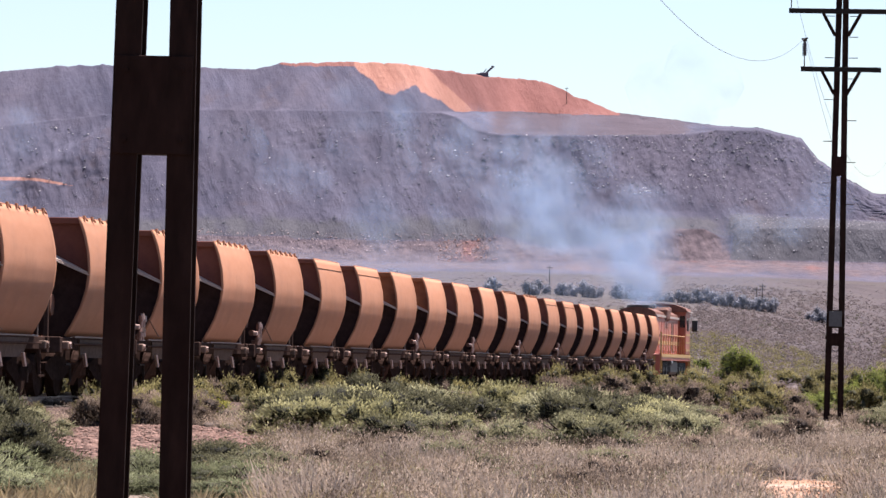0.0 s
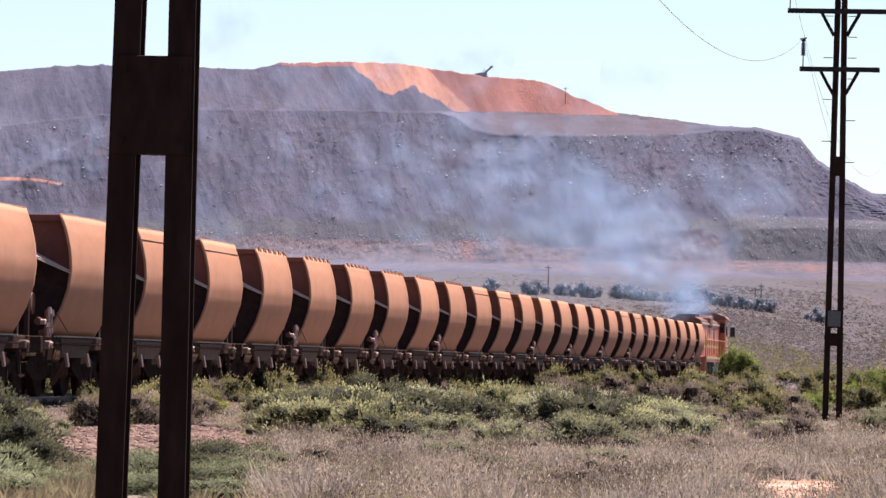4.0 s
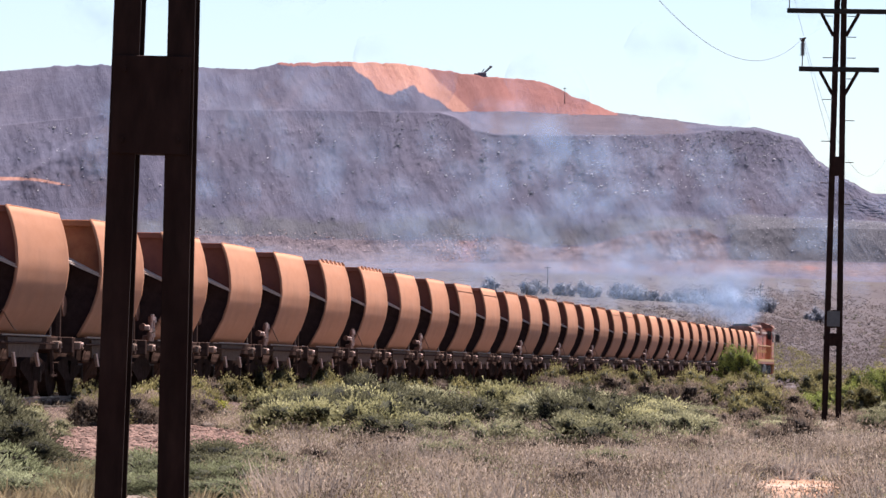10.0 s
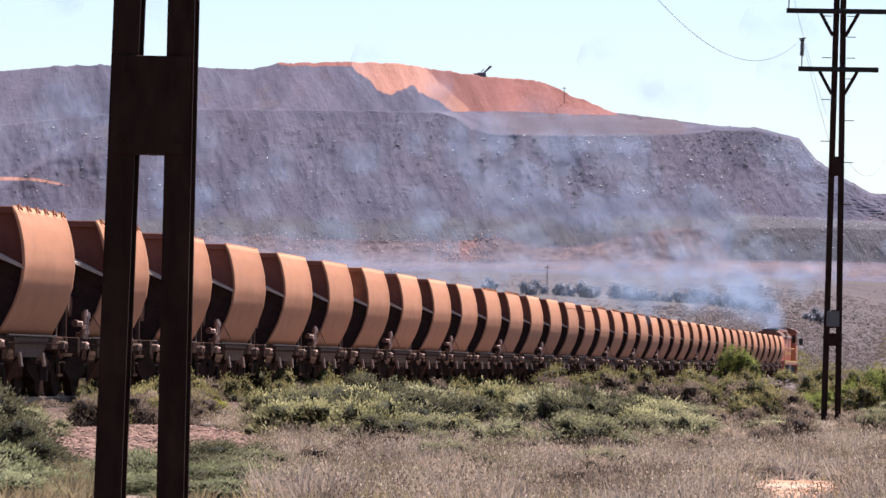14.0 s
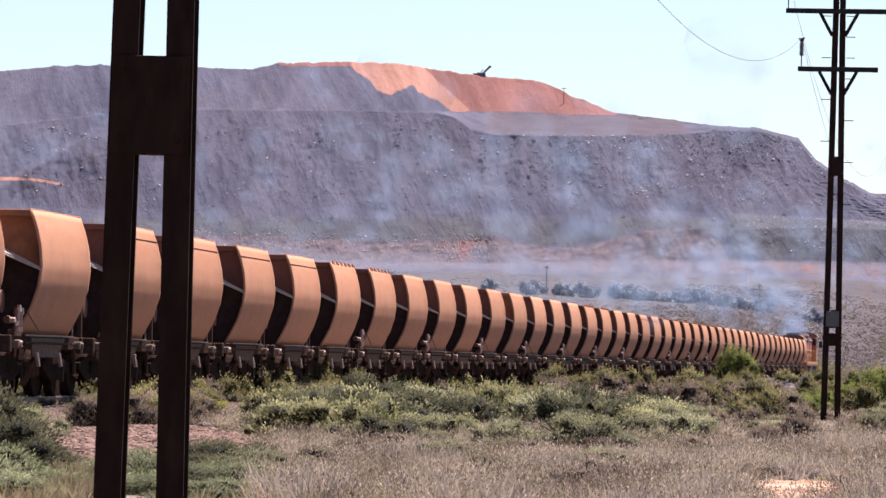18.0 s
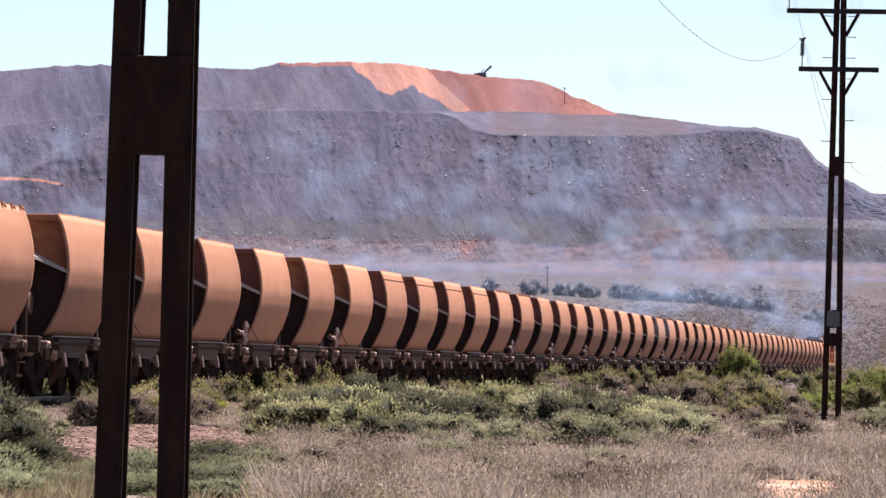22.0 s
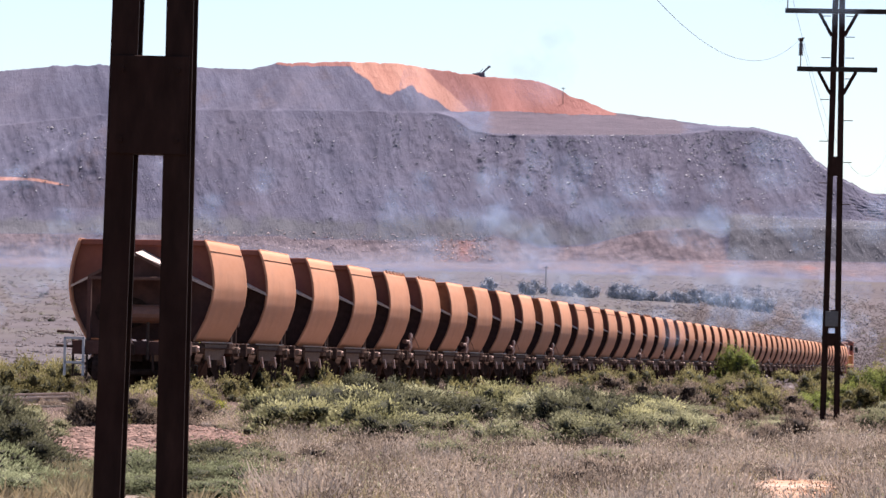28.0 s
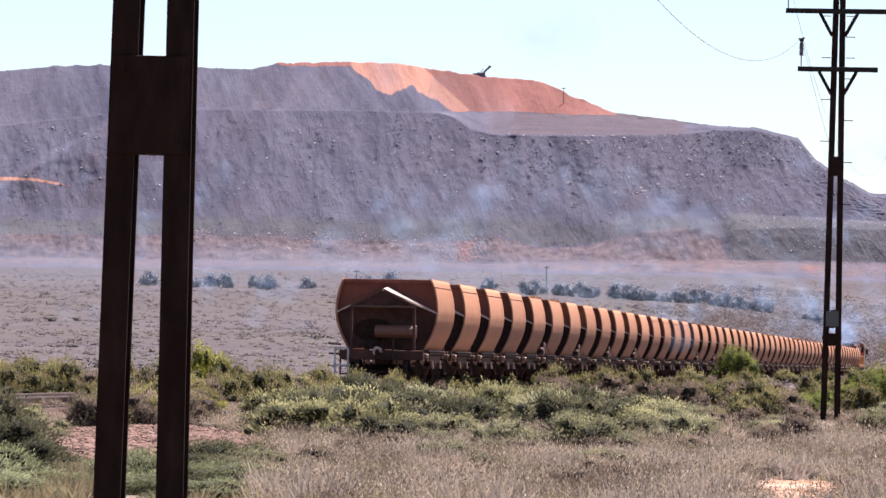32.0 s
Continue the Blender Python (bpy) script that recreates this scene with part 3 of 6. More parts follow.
def strip(name, half_profile, s0, s1, step, material, offset=0.0):
    """A profile (x across, z up) drawn along the track."""
    verts, faces = [], []
    k = len(half_profile)
    ss = np.arange(s0, s1 + step / 2, step)
    for s in ss:
        x, y, h = track(s)
        for a, z in half_profile:
            verts.append((x + math.cos(h) * (a + offset), y - math.sin(h) * (a + offset), z))
    for r in range(len(ss) - 1):
        for i in range(k - 1):
            faces.append((r * k + i, r * k + i + 1, (r + 1) * k + i + 1, (r + 1) * k + i))
    return mesh_of(name, verts, faces, material)


# ---- track ----
bed = new("track_bed", strip("track_bed", [(-3.4, -0.1), (-1.75, RAIL_Z - 0.20), (-0.6, RAIL_Z - 0.17), (0.6, RAIL_Z - 0.17), (1.75, RAIL_Z - 0.20), (3.4, -0.1)], -130, 740, 4, BALLAST))
tagged(bed, "iron-stained stone ballast bed of the railway", "ballast", kind="structure")
RAIL_SHAPE = [(-0.07, RAIL_Z - 0.16), (-0.07, RAIL_Z - 0.145), (-0.012, RAIL_Z - 0.13), (-0.012, RAIL_Z - 0.04), (-0.035, RAIL_Z - 0.03), (-0.035, RAIL_Z), (0.035, RAIL_Z),
              (0.035, RAIL_Z - 0.03), (0.012, RAIL_Z - 0.04), (0.012, RAIL_Z - 0.13), (0.07, RAIL_Z - 0.145), (0.07, RAIL_Z - 0.16)]
for side in (-0.7525, 0.7525):
    tagged(new("rail", strip("rail", RAIL_SHAPE, -130, 740, 3, RAIL_STEEL, side)), "rusted steel rail with a worn bright head", "rail", "rails", "structure")
sleeper_mesh = bpy.data.meshes.new("sleeper")
sb = boxed(-1.2, 1.2, -0.11, 0.11, -0.12, 0.0, bevel=0.015)
sb.to_mesh(sleeper_mesh)
sb.free()
sleeper_mesh.materials.append(SLEEPER_WOOD)
for k in range(150):
    x, y, h = track(-62 + k * 0.68)
    part("sleeper", sleeper_mesh, None, bed, at=pose(float(x), float(y), RAIL_Z - 0.155, 0, 0, -math.degrees(float(h))))


# ---- poles and wires ----
def pole(x, y, label, lean, plates, arms, sign=False, turn=-7.5):
    """A pole of two steel joists with plates between them, timber arms and step bolts."""
    p = thing("power_pole", label, "utility pole", "poles of the power line", pose(x, y, float(near_ground(x, y)) - 0.1, 0, lean, turn))
    top = 12.8
    shape = [(-0.078, -0.075), (0.078, -0.075), (0.078, -0.055), (0.009, -0.048), (0.009, 0.048), (0.078, 0.055), (0.078, 0.075), (-0.078, 0.075), (-0.078, 0.055),
             (-0.009, 0.048), (-0.009, -0.048), (-0.078, -0.055)]
    for side in (-1, 1):
        bm = bmesh.new()
        rings = [[bm.verts.new((side * c + x, y, z)) for x, y in shape] for z, c in ((0, 0.185), (top, 0.076))]
        for i in range(len(shape)):
            bm.faces.new((rings[0][i], rings[0][(i + 1) % 12], rings[1][(i + 1) % 12], rings[1][i]))
        bm.faces.new(rings[1])
        part("joist", bm, POLE_STEEL, p)
    for z0, z1 in plates:
        bm = boxed(-0.245 + z0 * 0.008, 0.245 - z0 * 0.008, -0.094, -0.078, z0, z1, bevel=0.004)
        box(bm, -0.09, 0.09, -0.078, 0.07, z0 - 0.0, z0 + 0.02)
        box(bm, -0.09, 0.09, -0.078, 0.07, z1 - 0.02, z1)
        pl = part("spacer_plate", bm, POLE_STEEL, p)
        for bx in (-0.16, 0.16):
            for bz in (z0 + 0.08, z1 - 0.08):
                part("bolt", rodded((bx, -0.085, bz), (bx, -0.11, bz), 0.016, 6), POLE_STEEL, pl)
    for z, half, posts in arms:
        bm = boxed(-half, half, -0.20, -0.095, z - 0.065, z + 0.065, bevel=0.008)
        arm = part("crossarm", bm, ARM_WOOD, p)
        for side in (-1, 1):
            part("brace", bar(bmesh.new(), (side * 0.17, -0.11, z - 0.66), (side * 0.50, -0.13, z - 0.06), 0.085, 0.085), POLE_STEEL, arm)
        for px in posts:
            bm = rodded((px, -0.15, z + 0.06), (px, -0.15, z + 0.36), 0.018, 6)
            for k in range(6):
                rod(bm, (px, -0.15, z + 0.36 + k * 0.058), (px, -0.15, z + 0.40 + k * 0.058), 0.072, 12, 0.045)
            rod(bm, (px, -0.15, z + 0.36), (px, -0.15, z + 0.74), 0.04, 8)
            part("insulator", bm, INSULATOR, arm, "ribbed brown porcelain post insulator")
            bm = boxed(px - 0.06, px + 0.06, -0.21, -0.09, z + 0.74, z + 0.80, bevel=0.01)
            rod(bm, (px - 0.09, -0.15, z + 0.80), (px + 0.09, -0.15, z + 0.83), 0.02, 6)
            part("wire_clamp", bm, POLE_STEEL, arm)
    k = 0
    z = 5.9
    while z < 12.2:
        side = -1 if k % 2 else 1
        part("step_bolt", rodded((side * 0.2, 0, z), (side * 0.44, 0, z), 0.011, 6), POLE_STEEL, p)
        if z > 9 and k % 2:
            part("step_bolt", rodded((0.2, 0, z), (0.44, 0, z), 0.011, 6), POLE_STEEL, p)
        z += 0.56
        k += 1
    if sign:
        part("sign_plate", boxed(-0.17, 0.17, -0.115, -0.1, 2.62, 3.03, bevel=0.004), NOTICE_GREY, p, "small weathered grey metal notice plate")
        part("band", boxed(-0.26, 0.26, -0.10, 0.09, 2.28, 2.36, bevel=0.004), POLE_STEEL, p)
    return p


ARMS = [(9.50, 1.07, (-0.98,)), (11.06, 1.42, (-1.36, 1.36))]
NEAR_POLE, FAR_POLE = (-1.70, 24.1), (10.43, 113.4)
NEXT_POLE = (2 * FAR_POLE[0] - NEAR_POLE[0], 2 * FAR_POLE[1] - NEAR_POLE[1])
pole(*NEAR_POLE, "dark rusted twin-joist steel power pole beside the scrub", 0.72, [(2.48, 3.04), (6.4, 6.95)], ARMS)
pole(*FAR_POLE, "dark twin-joist steel power pole with timber crossarms and notice plate", 0.42, [(2.1, 2.44), (2.58, 3.06), (6.65, 7.17)], ARMS, sign=True)
pole(*NEXT_POLE, "dark twin-joist steel power pole further along the line", 0.3, [(2.5, 3.05), (6.65, 7.17)], ARMS)


def wire(a, b, sag, r, label):
    n = 40
    pts = []
    for i in range(n + 1):
        u = i / n
        p = Vector(a).lerp(Vector(b), u)
        p.z -= 4 * sag * u * (1 - u)
        pts.append(p)
    verts, faces = [], []
    for p in pts:
        for k in range(5):
            verts.append((p.x + r * math.cos(k * 1.2566), p.y, p.z + r * math.sin(k * 1.2566)))
    for i in range(n):
        for k in range(5):
            faces.append((i * 5 + k, i * 5 + (k + 1) % 5, i * 5 + 5 + (k + 1) % 5, i * 5 + 5 + k))
    return tagged(new("power_line", mesh_of("power_line", verts, faces, WIRE_METAL)), label, "power line", "wires between the poles")


def tip(p, px, z, lean):
    g = float(near_ground(*p)) - 0.1
    m = pose(p[0], p[1], g, 0, lean, -7.5)
    return m @ Vector((px, -0.15, z))


for px, z, sag in ((-0.98, 10.33, 3.05), (-1.36, 11.88, 2.9), (1.36, 11.88, 2.9)):
    a, b, c = tip(NEAR_POLE, px, z, 0.72), tip(FAR_POLE, px, z, 0.42), tip(NEXT_POLE, px, z, 0.3)
    wire(a, b, sag, 0.005, "thin sagging aluminium wire strung between poles")
    wire(b, c, sag, 0.005, "thin sagging aluminium wire strung between poles")


# ---- ore wagon ----
def half_width(z):
    return float(np.interp(z, [1.10, 1.3, 1.6, 1.95, 2.3, 2.65, 3.0, 3.3], [1.17, 1.29, 1.44, 1.555, 1.60, 1.575, 1.50, 1.39]))


BODY = 2.1       # half the body's length
LEVELS = np.linspace(1.10, 3.3, 19)


def side_sheet_mesh(side):
    bm = bmesh.new()
    ys = (-BODY, -BODY + 0.06, -0.7, 0.7, BODY - 0.06, BODY)
    rows = []
    for z in LEVELS:
        w = half_width(z)
        rows.append([bm.verts.new((side * (w + (0.007 if abs(y) > BODY - 0.01 else 0.006 * math.cos(y * 2))), y, z)) for y in ys])
    for r in range(len(rows) - 1):
        for i in range(len(ys) - 1):
            q = (rows[r][i], rows[r][i + 1], rows[r + 1][i + 1], rows[r + 1][i])
            f = bm.faces.new(q if side > 0 else q[::-1])
            f.smooth = True
    bm.normal_update()
    bmesh.ops.solidify(bm, geom=bm.faces[:], thickness=0.05)
    return bm


def end_plate_mesh(sign):
    """The plate above the hood."""
    bm = bmesh.new()
    zs = np.linspace(2.26, 3.27, 8)
    pts = [(half_width(z) - 0.03, sign * (BODY - 0.16), z) for z in zs] + [(-half_width(z) + 0.03, sign * (BODY - 0.16), z) for z in zs[::-1]] + [(0, sign * (BODY - 0.16), 2.97)]
    plate(bm, pts, (0, sign, 0), 0.03)
    box(bm, -1.37, 1.37, min(sign * (BODY - 0.17), sign * (BODY - 0.04)), max(sign * (BODY - 0.17), sign * (BODY - 0.04)), 3.17, 3.29, bevel=0.01)
    return bm


def lower_end_mesh(sign):
    """The sheet under the hood; its dark colour stands in for shade."""
    bm = bmesh.new()
    zs = np.linspace(1.15, 2.26, 7)
    pts = [(half_width(z) - 0.03, sign * (BODY - 0.16), z) for z in zs] + [(0, sign * (BODY - 0.16), 2.97)] + [(-half_width(z) + 0.03, sign * (BODY - 0.16), z) for z in zs[::-1]]
    return plate(bm, pts, (0, sign, 0), 0.03)


def make_wagon(finish, levers, warm, tail=False):
    teeth = finish == "teeth"
    label = {"teeth": "dusty orange ore wagon with hooks along its rim", "seam": "dusty orange ore wagon with seam under the rim",
             "plain": "dusty orange barrel-sided ore hopper wagon"}[finish]
    if warm:
        label = "dusty orange ore wagon with sunlit-orange end plates"
    if levers:
        label += " and door levers"
    w = thing("ore_wagon", label, "ore wagon", "wagons of the ore train")
    for side in (1, -1):
        sh = part("side_sheet", side_sheet_mesh(side), ORE_PAINT, w)
        if teeth:
            for k in range(6):
                y = -1.8 + k * 0.72
                bm = boxed(side * 1.405 - 0.02, side * 1.405 + 0.02, y - 0.05, y + 0.05, 3.25, 3.335)
                rod(bm, (side * 1.41, y + 0.02, 3.30), (side * 1.45, y + 0.10, 3.24), 0.018, 6)
                part("hook", bm, ORE_PAINT, sh)
        elif finish == "seam":
            part("seam", boxed(side * half_width(3.06) - 0.012, side * half_width(3.06) + 0.012, -BODY + 0.05, BODY - 0.05, 3.055, 3.068), FRAME_STEEL, sh, "narrow welded seam")
        part("top_rim", boxed(side * 1.375 - 0.03, side * 1.375 + 0.02, -BODY, BODY, 3.285, 3.306, bevel=0.006), ORE_PAINT, w)
    for e in (-1, 1):
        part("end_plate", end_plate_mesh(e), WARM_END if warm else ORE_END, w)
        part("lower_end", lower_end_mesh(e), TAIL_END if tail else END_SHADE, w)
        # sloping hood over the end, from a ridge out to the sides
        out = e * (BODY + 0.88)
        for side in (1, -1):
            bm = bmesh.new()
            n = Vector((side * 0.42, 0, 0.9))
            plate(bm, [(0, out, 2.98), (side * 1.58, e * (BODY - 0.02), 2.28), (0, e * (BODY - 0.17), 3.07)], n, 0.03)
            part("hood_plate", bm, SUNLIT_PALE, w, "sloping end hood plate in sunlit-pale paint")
            # Thin rod added along the hood's lip to carry its sunlit line.
            part("hood_edge", rodded((0, out, 2.935), (side * 1.58, e * (BODY + 0.01), 2.235), 0.012, 6), SUNLIT_PALE, w)
            fr = part("end_post", boxed(side * 0.93, side * 1.01, min(out, out - e * 0.12), max(out, out - e * 0.12), 1.1, 2.46, bevel=0.008), TAIL_END if tail else FRAME_STEEL, w)
        part("portal_beam", boxed(-1.01, 1.01, min(out, out - e * 0.08), max(out, out - e * 0.08), 2.40, 2.47, bevel=0.008), TAIL_FRAME if tail else FRAME_STEEL, w)
        part("gable_panel", plate(bmesh.new(), [(-0.98, out - e * 0.10, 2.47), (0.98, out - e * 0.10, 2.47), (0, out - e * 0.10, 2.95)], (0, e, 0), 0.02), TAIL_END if tail else END_SHADE, w)
        bm = bmesh.new()
        for side in (1, -1):
            bar(bm, (side * 1.0, out - e * 0.04, 2.46), (0, out - e * 0.04, 2.96), 0.06, 0.06)
        part("gable_frame", bm, TAIL_FRAME if tail else FRAME_STEEL, w)
        part("headstock", boxed(-1.28, 1.28, min(out - e * 0.02, out + e * 0.16), max(out - e * 0.02, out + e * 0.16), 0.80, 1.10, bevel=0.015), TAIL_END if tail else FRAME_STEEL, w)
        bm = rodded((0, out + e * 0.1, 0.92), (0, e * PITCH / 2 - e * 0.06, 0.92), 0.07, 8)
        box(bm, -0.14, 0.14, min(e * (PITCH / 2 - 0.24), e * (PITCH / 2 - 0.01)), max(e * (PITCH / 2 - 0.24), e * (PITCH / 2 - 0.01)), 0.78, 1.05, bevel=0.03)
        part("coupler", bm, DARK_STEEL, w)
        bm = bmesh.new()
        for dx in (0, 0.30):
            bar(bm, (-1.27 + dx, out + e * 0.1, 0.32), (-1.27 + dx, out + e * 0.1, 1.16), 0.045, 0.045)
        for z in (0.36, 0.6, 0.84):
            bar(bm, (-1.27, out + e * 0.1, z), (-0.97, out + e * 0.1, z), 0.03, 0.05)
        part("end_ladder", bm, STEP_STEEL, w, "dusty steel end ladder")
    bm = rodded((-0.28, -BODY - 0.45, 1.68), (1.0, -BODY - 0.45, 1.68), 0.20, 16)
    part("air_reservoir", bm, TANK_RED, w, "red-brown air reservoir cylinder")
    part("brake_box", boxed(-0.62, -0.2, -BODY - 0.5, -BODY - 0.05, 1.12, 1.42, bevel=0.02), DARK_STEEL, w)
    for side in (1, -1):
        part("side_sill", boxed(min(side * 1.10, side * 1.24), max(side * 1.10, side * 1.24), -BODY - 0.9, BODY + 0.9, 0.86, 1.09, bevel=0.012), FRAME_STEEL, w)
        part("hopper_skirt", plate(bmesh.new(), [(side * 1.29, -1.42, 1.06), (side * 1.29, 1.42, 1.06), (side * 1.24, 1.08, 0.72), (side * 1.24, -1.08, 0.72)], (side, 0, 0), 0.035), DUSTY_PLATE, w, "ore-dusted grey skirt plate")
        part("discharge_chute", plate(bmesh.new(), [(side * 1.20, -0.75, 0.70), (side * 1.20, -0.2, 0.70), (side * 1.02, -0.62, 0.22), (side * 1.02, -1.1, 0.22)], (side, 0, 0.2), 0.03), DOOR_RUST, w)
        for y in (-1.75, 1.75):
            part("brake_hanger", bar(bar(bmesh.new(), (side * 1.14, y - 0.22, 0.60), (side * 1.14, y + 0.22, 0.60), 0.035, 0.035), (side * 1.14, y + 0.22, 0.60), (side * 1.14, y + 0.22, 0.28), 0.035, 0.035), STEP_STEEL, w)
        part("brake_pipe", rodded((side * 1.31, -BODY + 0.1, 1.10), (side * 1.31, BODY - 0.1, 1.10), 0.016, 6), BRIGHT_STEEL, w)
        part("step_rail", rodded((side * 1.33, -BODY - 0.1, 0.97), (side * 1.33, BODY + 0.1, 0.97), 0.02, 6), FRAME_STEEL, w)
        for y in (-1.0, 0.9):
            part("stirrup", bar(bmesh.new(), (side * 1.29, y, 0.80), (side * 1.32, y + 0.06, 0.56), 0.055, 0.045), LEVER_PALE, w)
        for e in (-1, 1):
            bm = boxed(side * 1.27 - 0.08, side * 1.27 + 0.08, e * 2.62 - 0.15, e * 2.62 + 0.15, 0.87, 1.02, bevel=0.02)
            cb = part("corner_box", bm, BOX_PALE if e < 0 else DUSTY_PLATE, w)
            part("cap", rodded((side * 1.34, e * 2.62, 0.945), (side * 1.385, e * 2.62, 0.945), 0.058, 12), LEVER_PALE if e < 0 else BOX_PALE, cb, "pale ring cap")
            part("cap_hole", rodded((side * 1.38, e * 2.62, 0.945), (side * 1.392, e * 2.62, 0.945), 0.030, 10), DARK_STEEL, cb)
        part("step_stirrup", bar(bar(bmesh.new(), (side * 1.25, 2.4, 0.86), (side * 1.27, 2.4, 0.36), 0.05, 0.05), (side * 1.27, 2.25, 0.4), (side * 1.27, 2.7, 0.4), 0.04, 0.04), FRAME_STEEL, w)
        part("grab_iron", rodded((side * 1.24, 2.3, 1.1), (side * 1.24, 2.3, 1.5), 0.016, 6), BRIGHT_STEEL, w)
    part("centre_sill", boxed(-0.22, 0.22, -BODY - 0.9, BODY + 0.9, 0.66, 0.98, bevel=0.01), DARK_STEEL, w)
    part("hopper_door", boxed(-0.95, 0.95, -0.9, 0.9, 0.34, 0.64, bevel=0.05), DOOR_RUST, w, "dusty red-brown discharge door")
    for e in (-1, 1):
        yc = e * 2.0
        bm = bmesh.new()
        for side in (1, -1):
            pts = [(side * 1.0, yc - 1.05, 0.50), (side * 1.0, yc - 0.4, 0.30), (side * 1.0, yc + 0.4, 0.30), (side * 1.0, yc + 1.05, 0.50), (side * 1.0, yc + 1.05, 0.62), (side * 1.0, yc + 0.45, 0.74), (side * 1.0, yc - 0.45, 0.74), (side * 1.0, yc - 1.05, 0.62)]
            plate(bm, pts, (side, 0, 0), 0.12)
            for k in (-0.09, 0.09):
                rod(bm, (side * 0.95, yc + k, 0.34), (side * 0.95, yc + k, 0.6), 0.06, 8)
        box(bm, -1.0, 1.0, yc - 0.15, yc + 0.15, 0.42, 0.66)
        bogie = part("bogie", bm, DARK_STEEL, w)
        for a in (-0.86, 0.86):
            bm = rodded((-0.95, yc + a, 0.43), (0.95, yc + a, 0.43), 0.07, 8)
            for side in (1, -1):
                rod(bm, (side * 0.70, yc + a, 0.43), (side * 0.82, yc + a, 0.43), 0.43, 20)
                rod(bm, (side * 0.67, yc + a, 0.43), (side * 0.70, yc + a, 0.43), 0.46, 20)
            part("wheelset", bm, DARK_STEEL, bogie)
    if levers:
        bm = boxed(1.12, 1.24, -2.66, -2.34, 1.08, 1.20, bevel=0.02)
        rod(bm, (1.16, -2.88, 1.36), (1.16, -2.76, 1.36), 0.07, 10)
        lv = part("door_gear", bm, TANK_RED, w, "red-brown door gear with pale lever handles")
        for y in (-2.72, -2.50, -2.28):
            bm = rodded((1.26, y, 1.08), (1.29, y, 1.56 - 0.2 * abs(y + 2.5)), 0.025, 8)
            rod(bm, (1.29, y, 1.50 - 0.2 * abs(y + 2.5)), (1.29, y, 1.62 - 0.2 * abs(y + 2.5)), 0.048, 8, 0.036)
            rod(bm, (1.27, y, 1.16), (1.27, y, 1.24), 0.046, 8)
            part("lever", bm, LEVER_PALE if y > -2.7 else TANK_RED, lv)
        part("quadrant", plate(bmesh.new(), [(1.31, -2.80, 1.26), (1.31, -2.20, 1.26), (1.31, -2.26, 1.34), (1.31, -2.74, 1.34)], (1, 0, 0), 0.03), TANK_RED, lv)
        part("valve_box", boxed(1.22, 1.32, -2.98, -2.86, 1.30, 1.40, bevel=0.02), LEVER_PALE, lv, "pale dusty valve box")
        bm = bmesh.new()
        hang = [(1.36 + 0.05 * math.sin(math.pi * k / 6), -2.2 + k * 0.19, 1.52 - 0.34 * k / 6 - 0.10 * math.sin(math.pi * k / 6)) for k in range(7)]
        for p0, p1 in zip(hang, hang[1:]):
            rod(bm, p0, p1, 0.014, 5)
        part("release_chain", bm, TANK_RED, lv)
    return w


# Tail end and frame lighter: its open sky light is put into both colours.
TAIL_END = mat("sky_lit_brown_end_sheet", (0.12, 0.058, 0.048), (0.19, 0.088, 0.07), 6.0, 0.9, 0.0, 0.3, 0.01, stain=(0.05, 0.026, 0.023), stain_scale=1.2, stain_amount=0.6)
TAIL_FRAME = mat("sky_lit_pale_frame", (0.16, 0.085, 0.065), (0.24, 0.13, 0.10), 8.0, 0.85, 0.0, 0.3, 0.01)
# Brighter orange end plates: bounced sunlight is put into the colour.
WARM_END = mat("bounce_lit_end_plate", (0.58, 0.175, 0.075), (0.74, 0.27, 0.12), 6.0, 0.85, 0.0, 0.3, 0.01, stain=(0.24, 0.09, 0.06), stain_scale=0.9, stain_amount=0.6, vary=0.1)
WAGONS = 54      # counted from the tail
TEETH = {4, 5, 16, 17, 26, 27, 32, 33, 34, 35, 36, 37, 44, 45}
SEAMS = {0, 1, 2, 3, 12, 13, 14, 15, 30, 31, 38, 39, 46, 47}
LEVERS = {5, 7, 9, 11, 17, 19, 21, 23, 25, 27, 29, 33, 35, 37, 41, 43, 45, 47, 51, 53}
WARM = {6, 7, 10, 11, 22, 40, 41}
TAIL_S = -257.34 + 2.1
templates, wagons = {}, []
for i in range(WAGONS):
    key = ("teeth" if i in TEETH else "seam" if i in SEAMS else "plain", i in LEVERS, i in WARM, i == 0)
    at = on_track(TAIL_S + i * PITCH)
    if key in templates:
        w = copy_thing(templates[key], at)
    else:
        w = templates[key] = make_wagon(*key)
        w.matrix_basis = at
    wagons.append(w)
wagons[0]["label"] = "last dusty ore wagon with a round tail marker"
# Dark oval sheet added for the shaded recess round the air tank.
part("valve_plate", plate(bmesh.new(), [(-0.42 + 0.62 * math.cos(a * 0.449), -BODY + 0.12, 1.72 + 0.36 * math.sin(a * 0.449)) for a in range(14)], (0, -1, 0), 0.02), DARK_STEEL, wagons[0])
for hx in (-0.55, 0.45):
    part("brake_hose", rodded((hx, -3.1, 0.95), (hx + 0.05, -3.2, 0.45), 0.03, 8), DARK_STEEL, wagons[0])
marker = part("tail_marker", rodded((-0.12, -3.13, 1.06), (-0.12, -3.22, 1.06), 0.15, 16), LEVER_PALE, wagons[0], "round pinkish tail marker disc")
part("lens", rodded((-0.12, -3.215, 1.06), (-0.12, -3.235, 1.06), 0.07, 12), DARK_STEEL, marker)
part("stem", rodded((0.36, -3.16, 0.7), (0.36, -3.16, 1.5), 0.03, 8), STEP_STEEL, wagons[0])
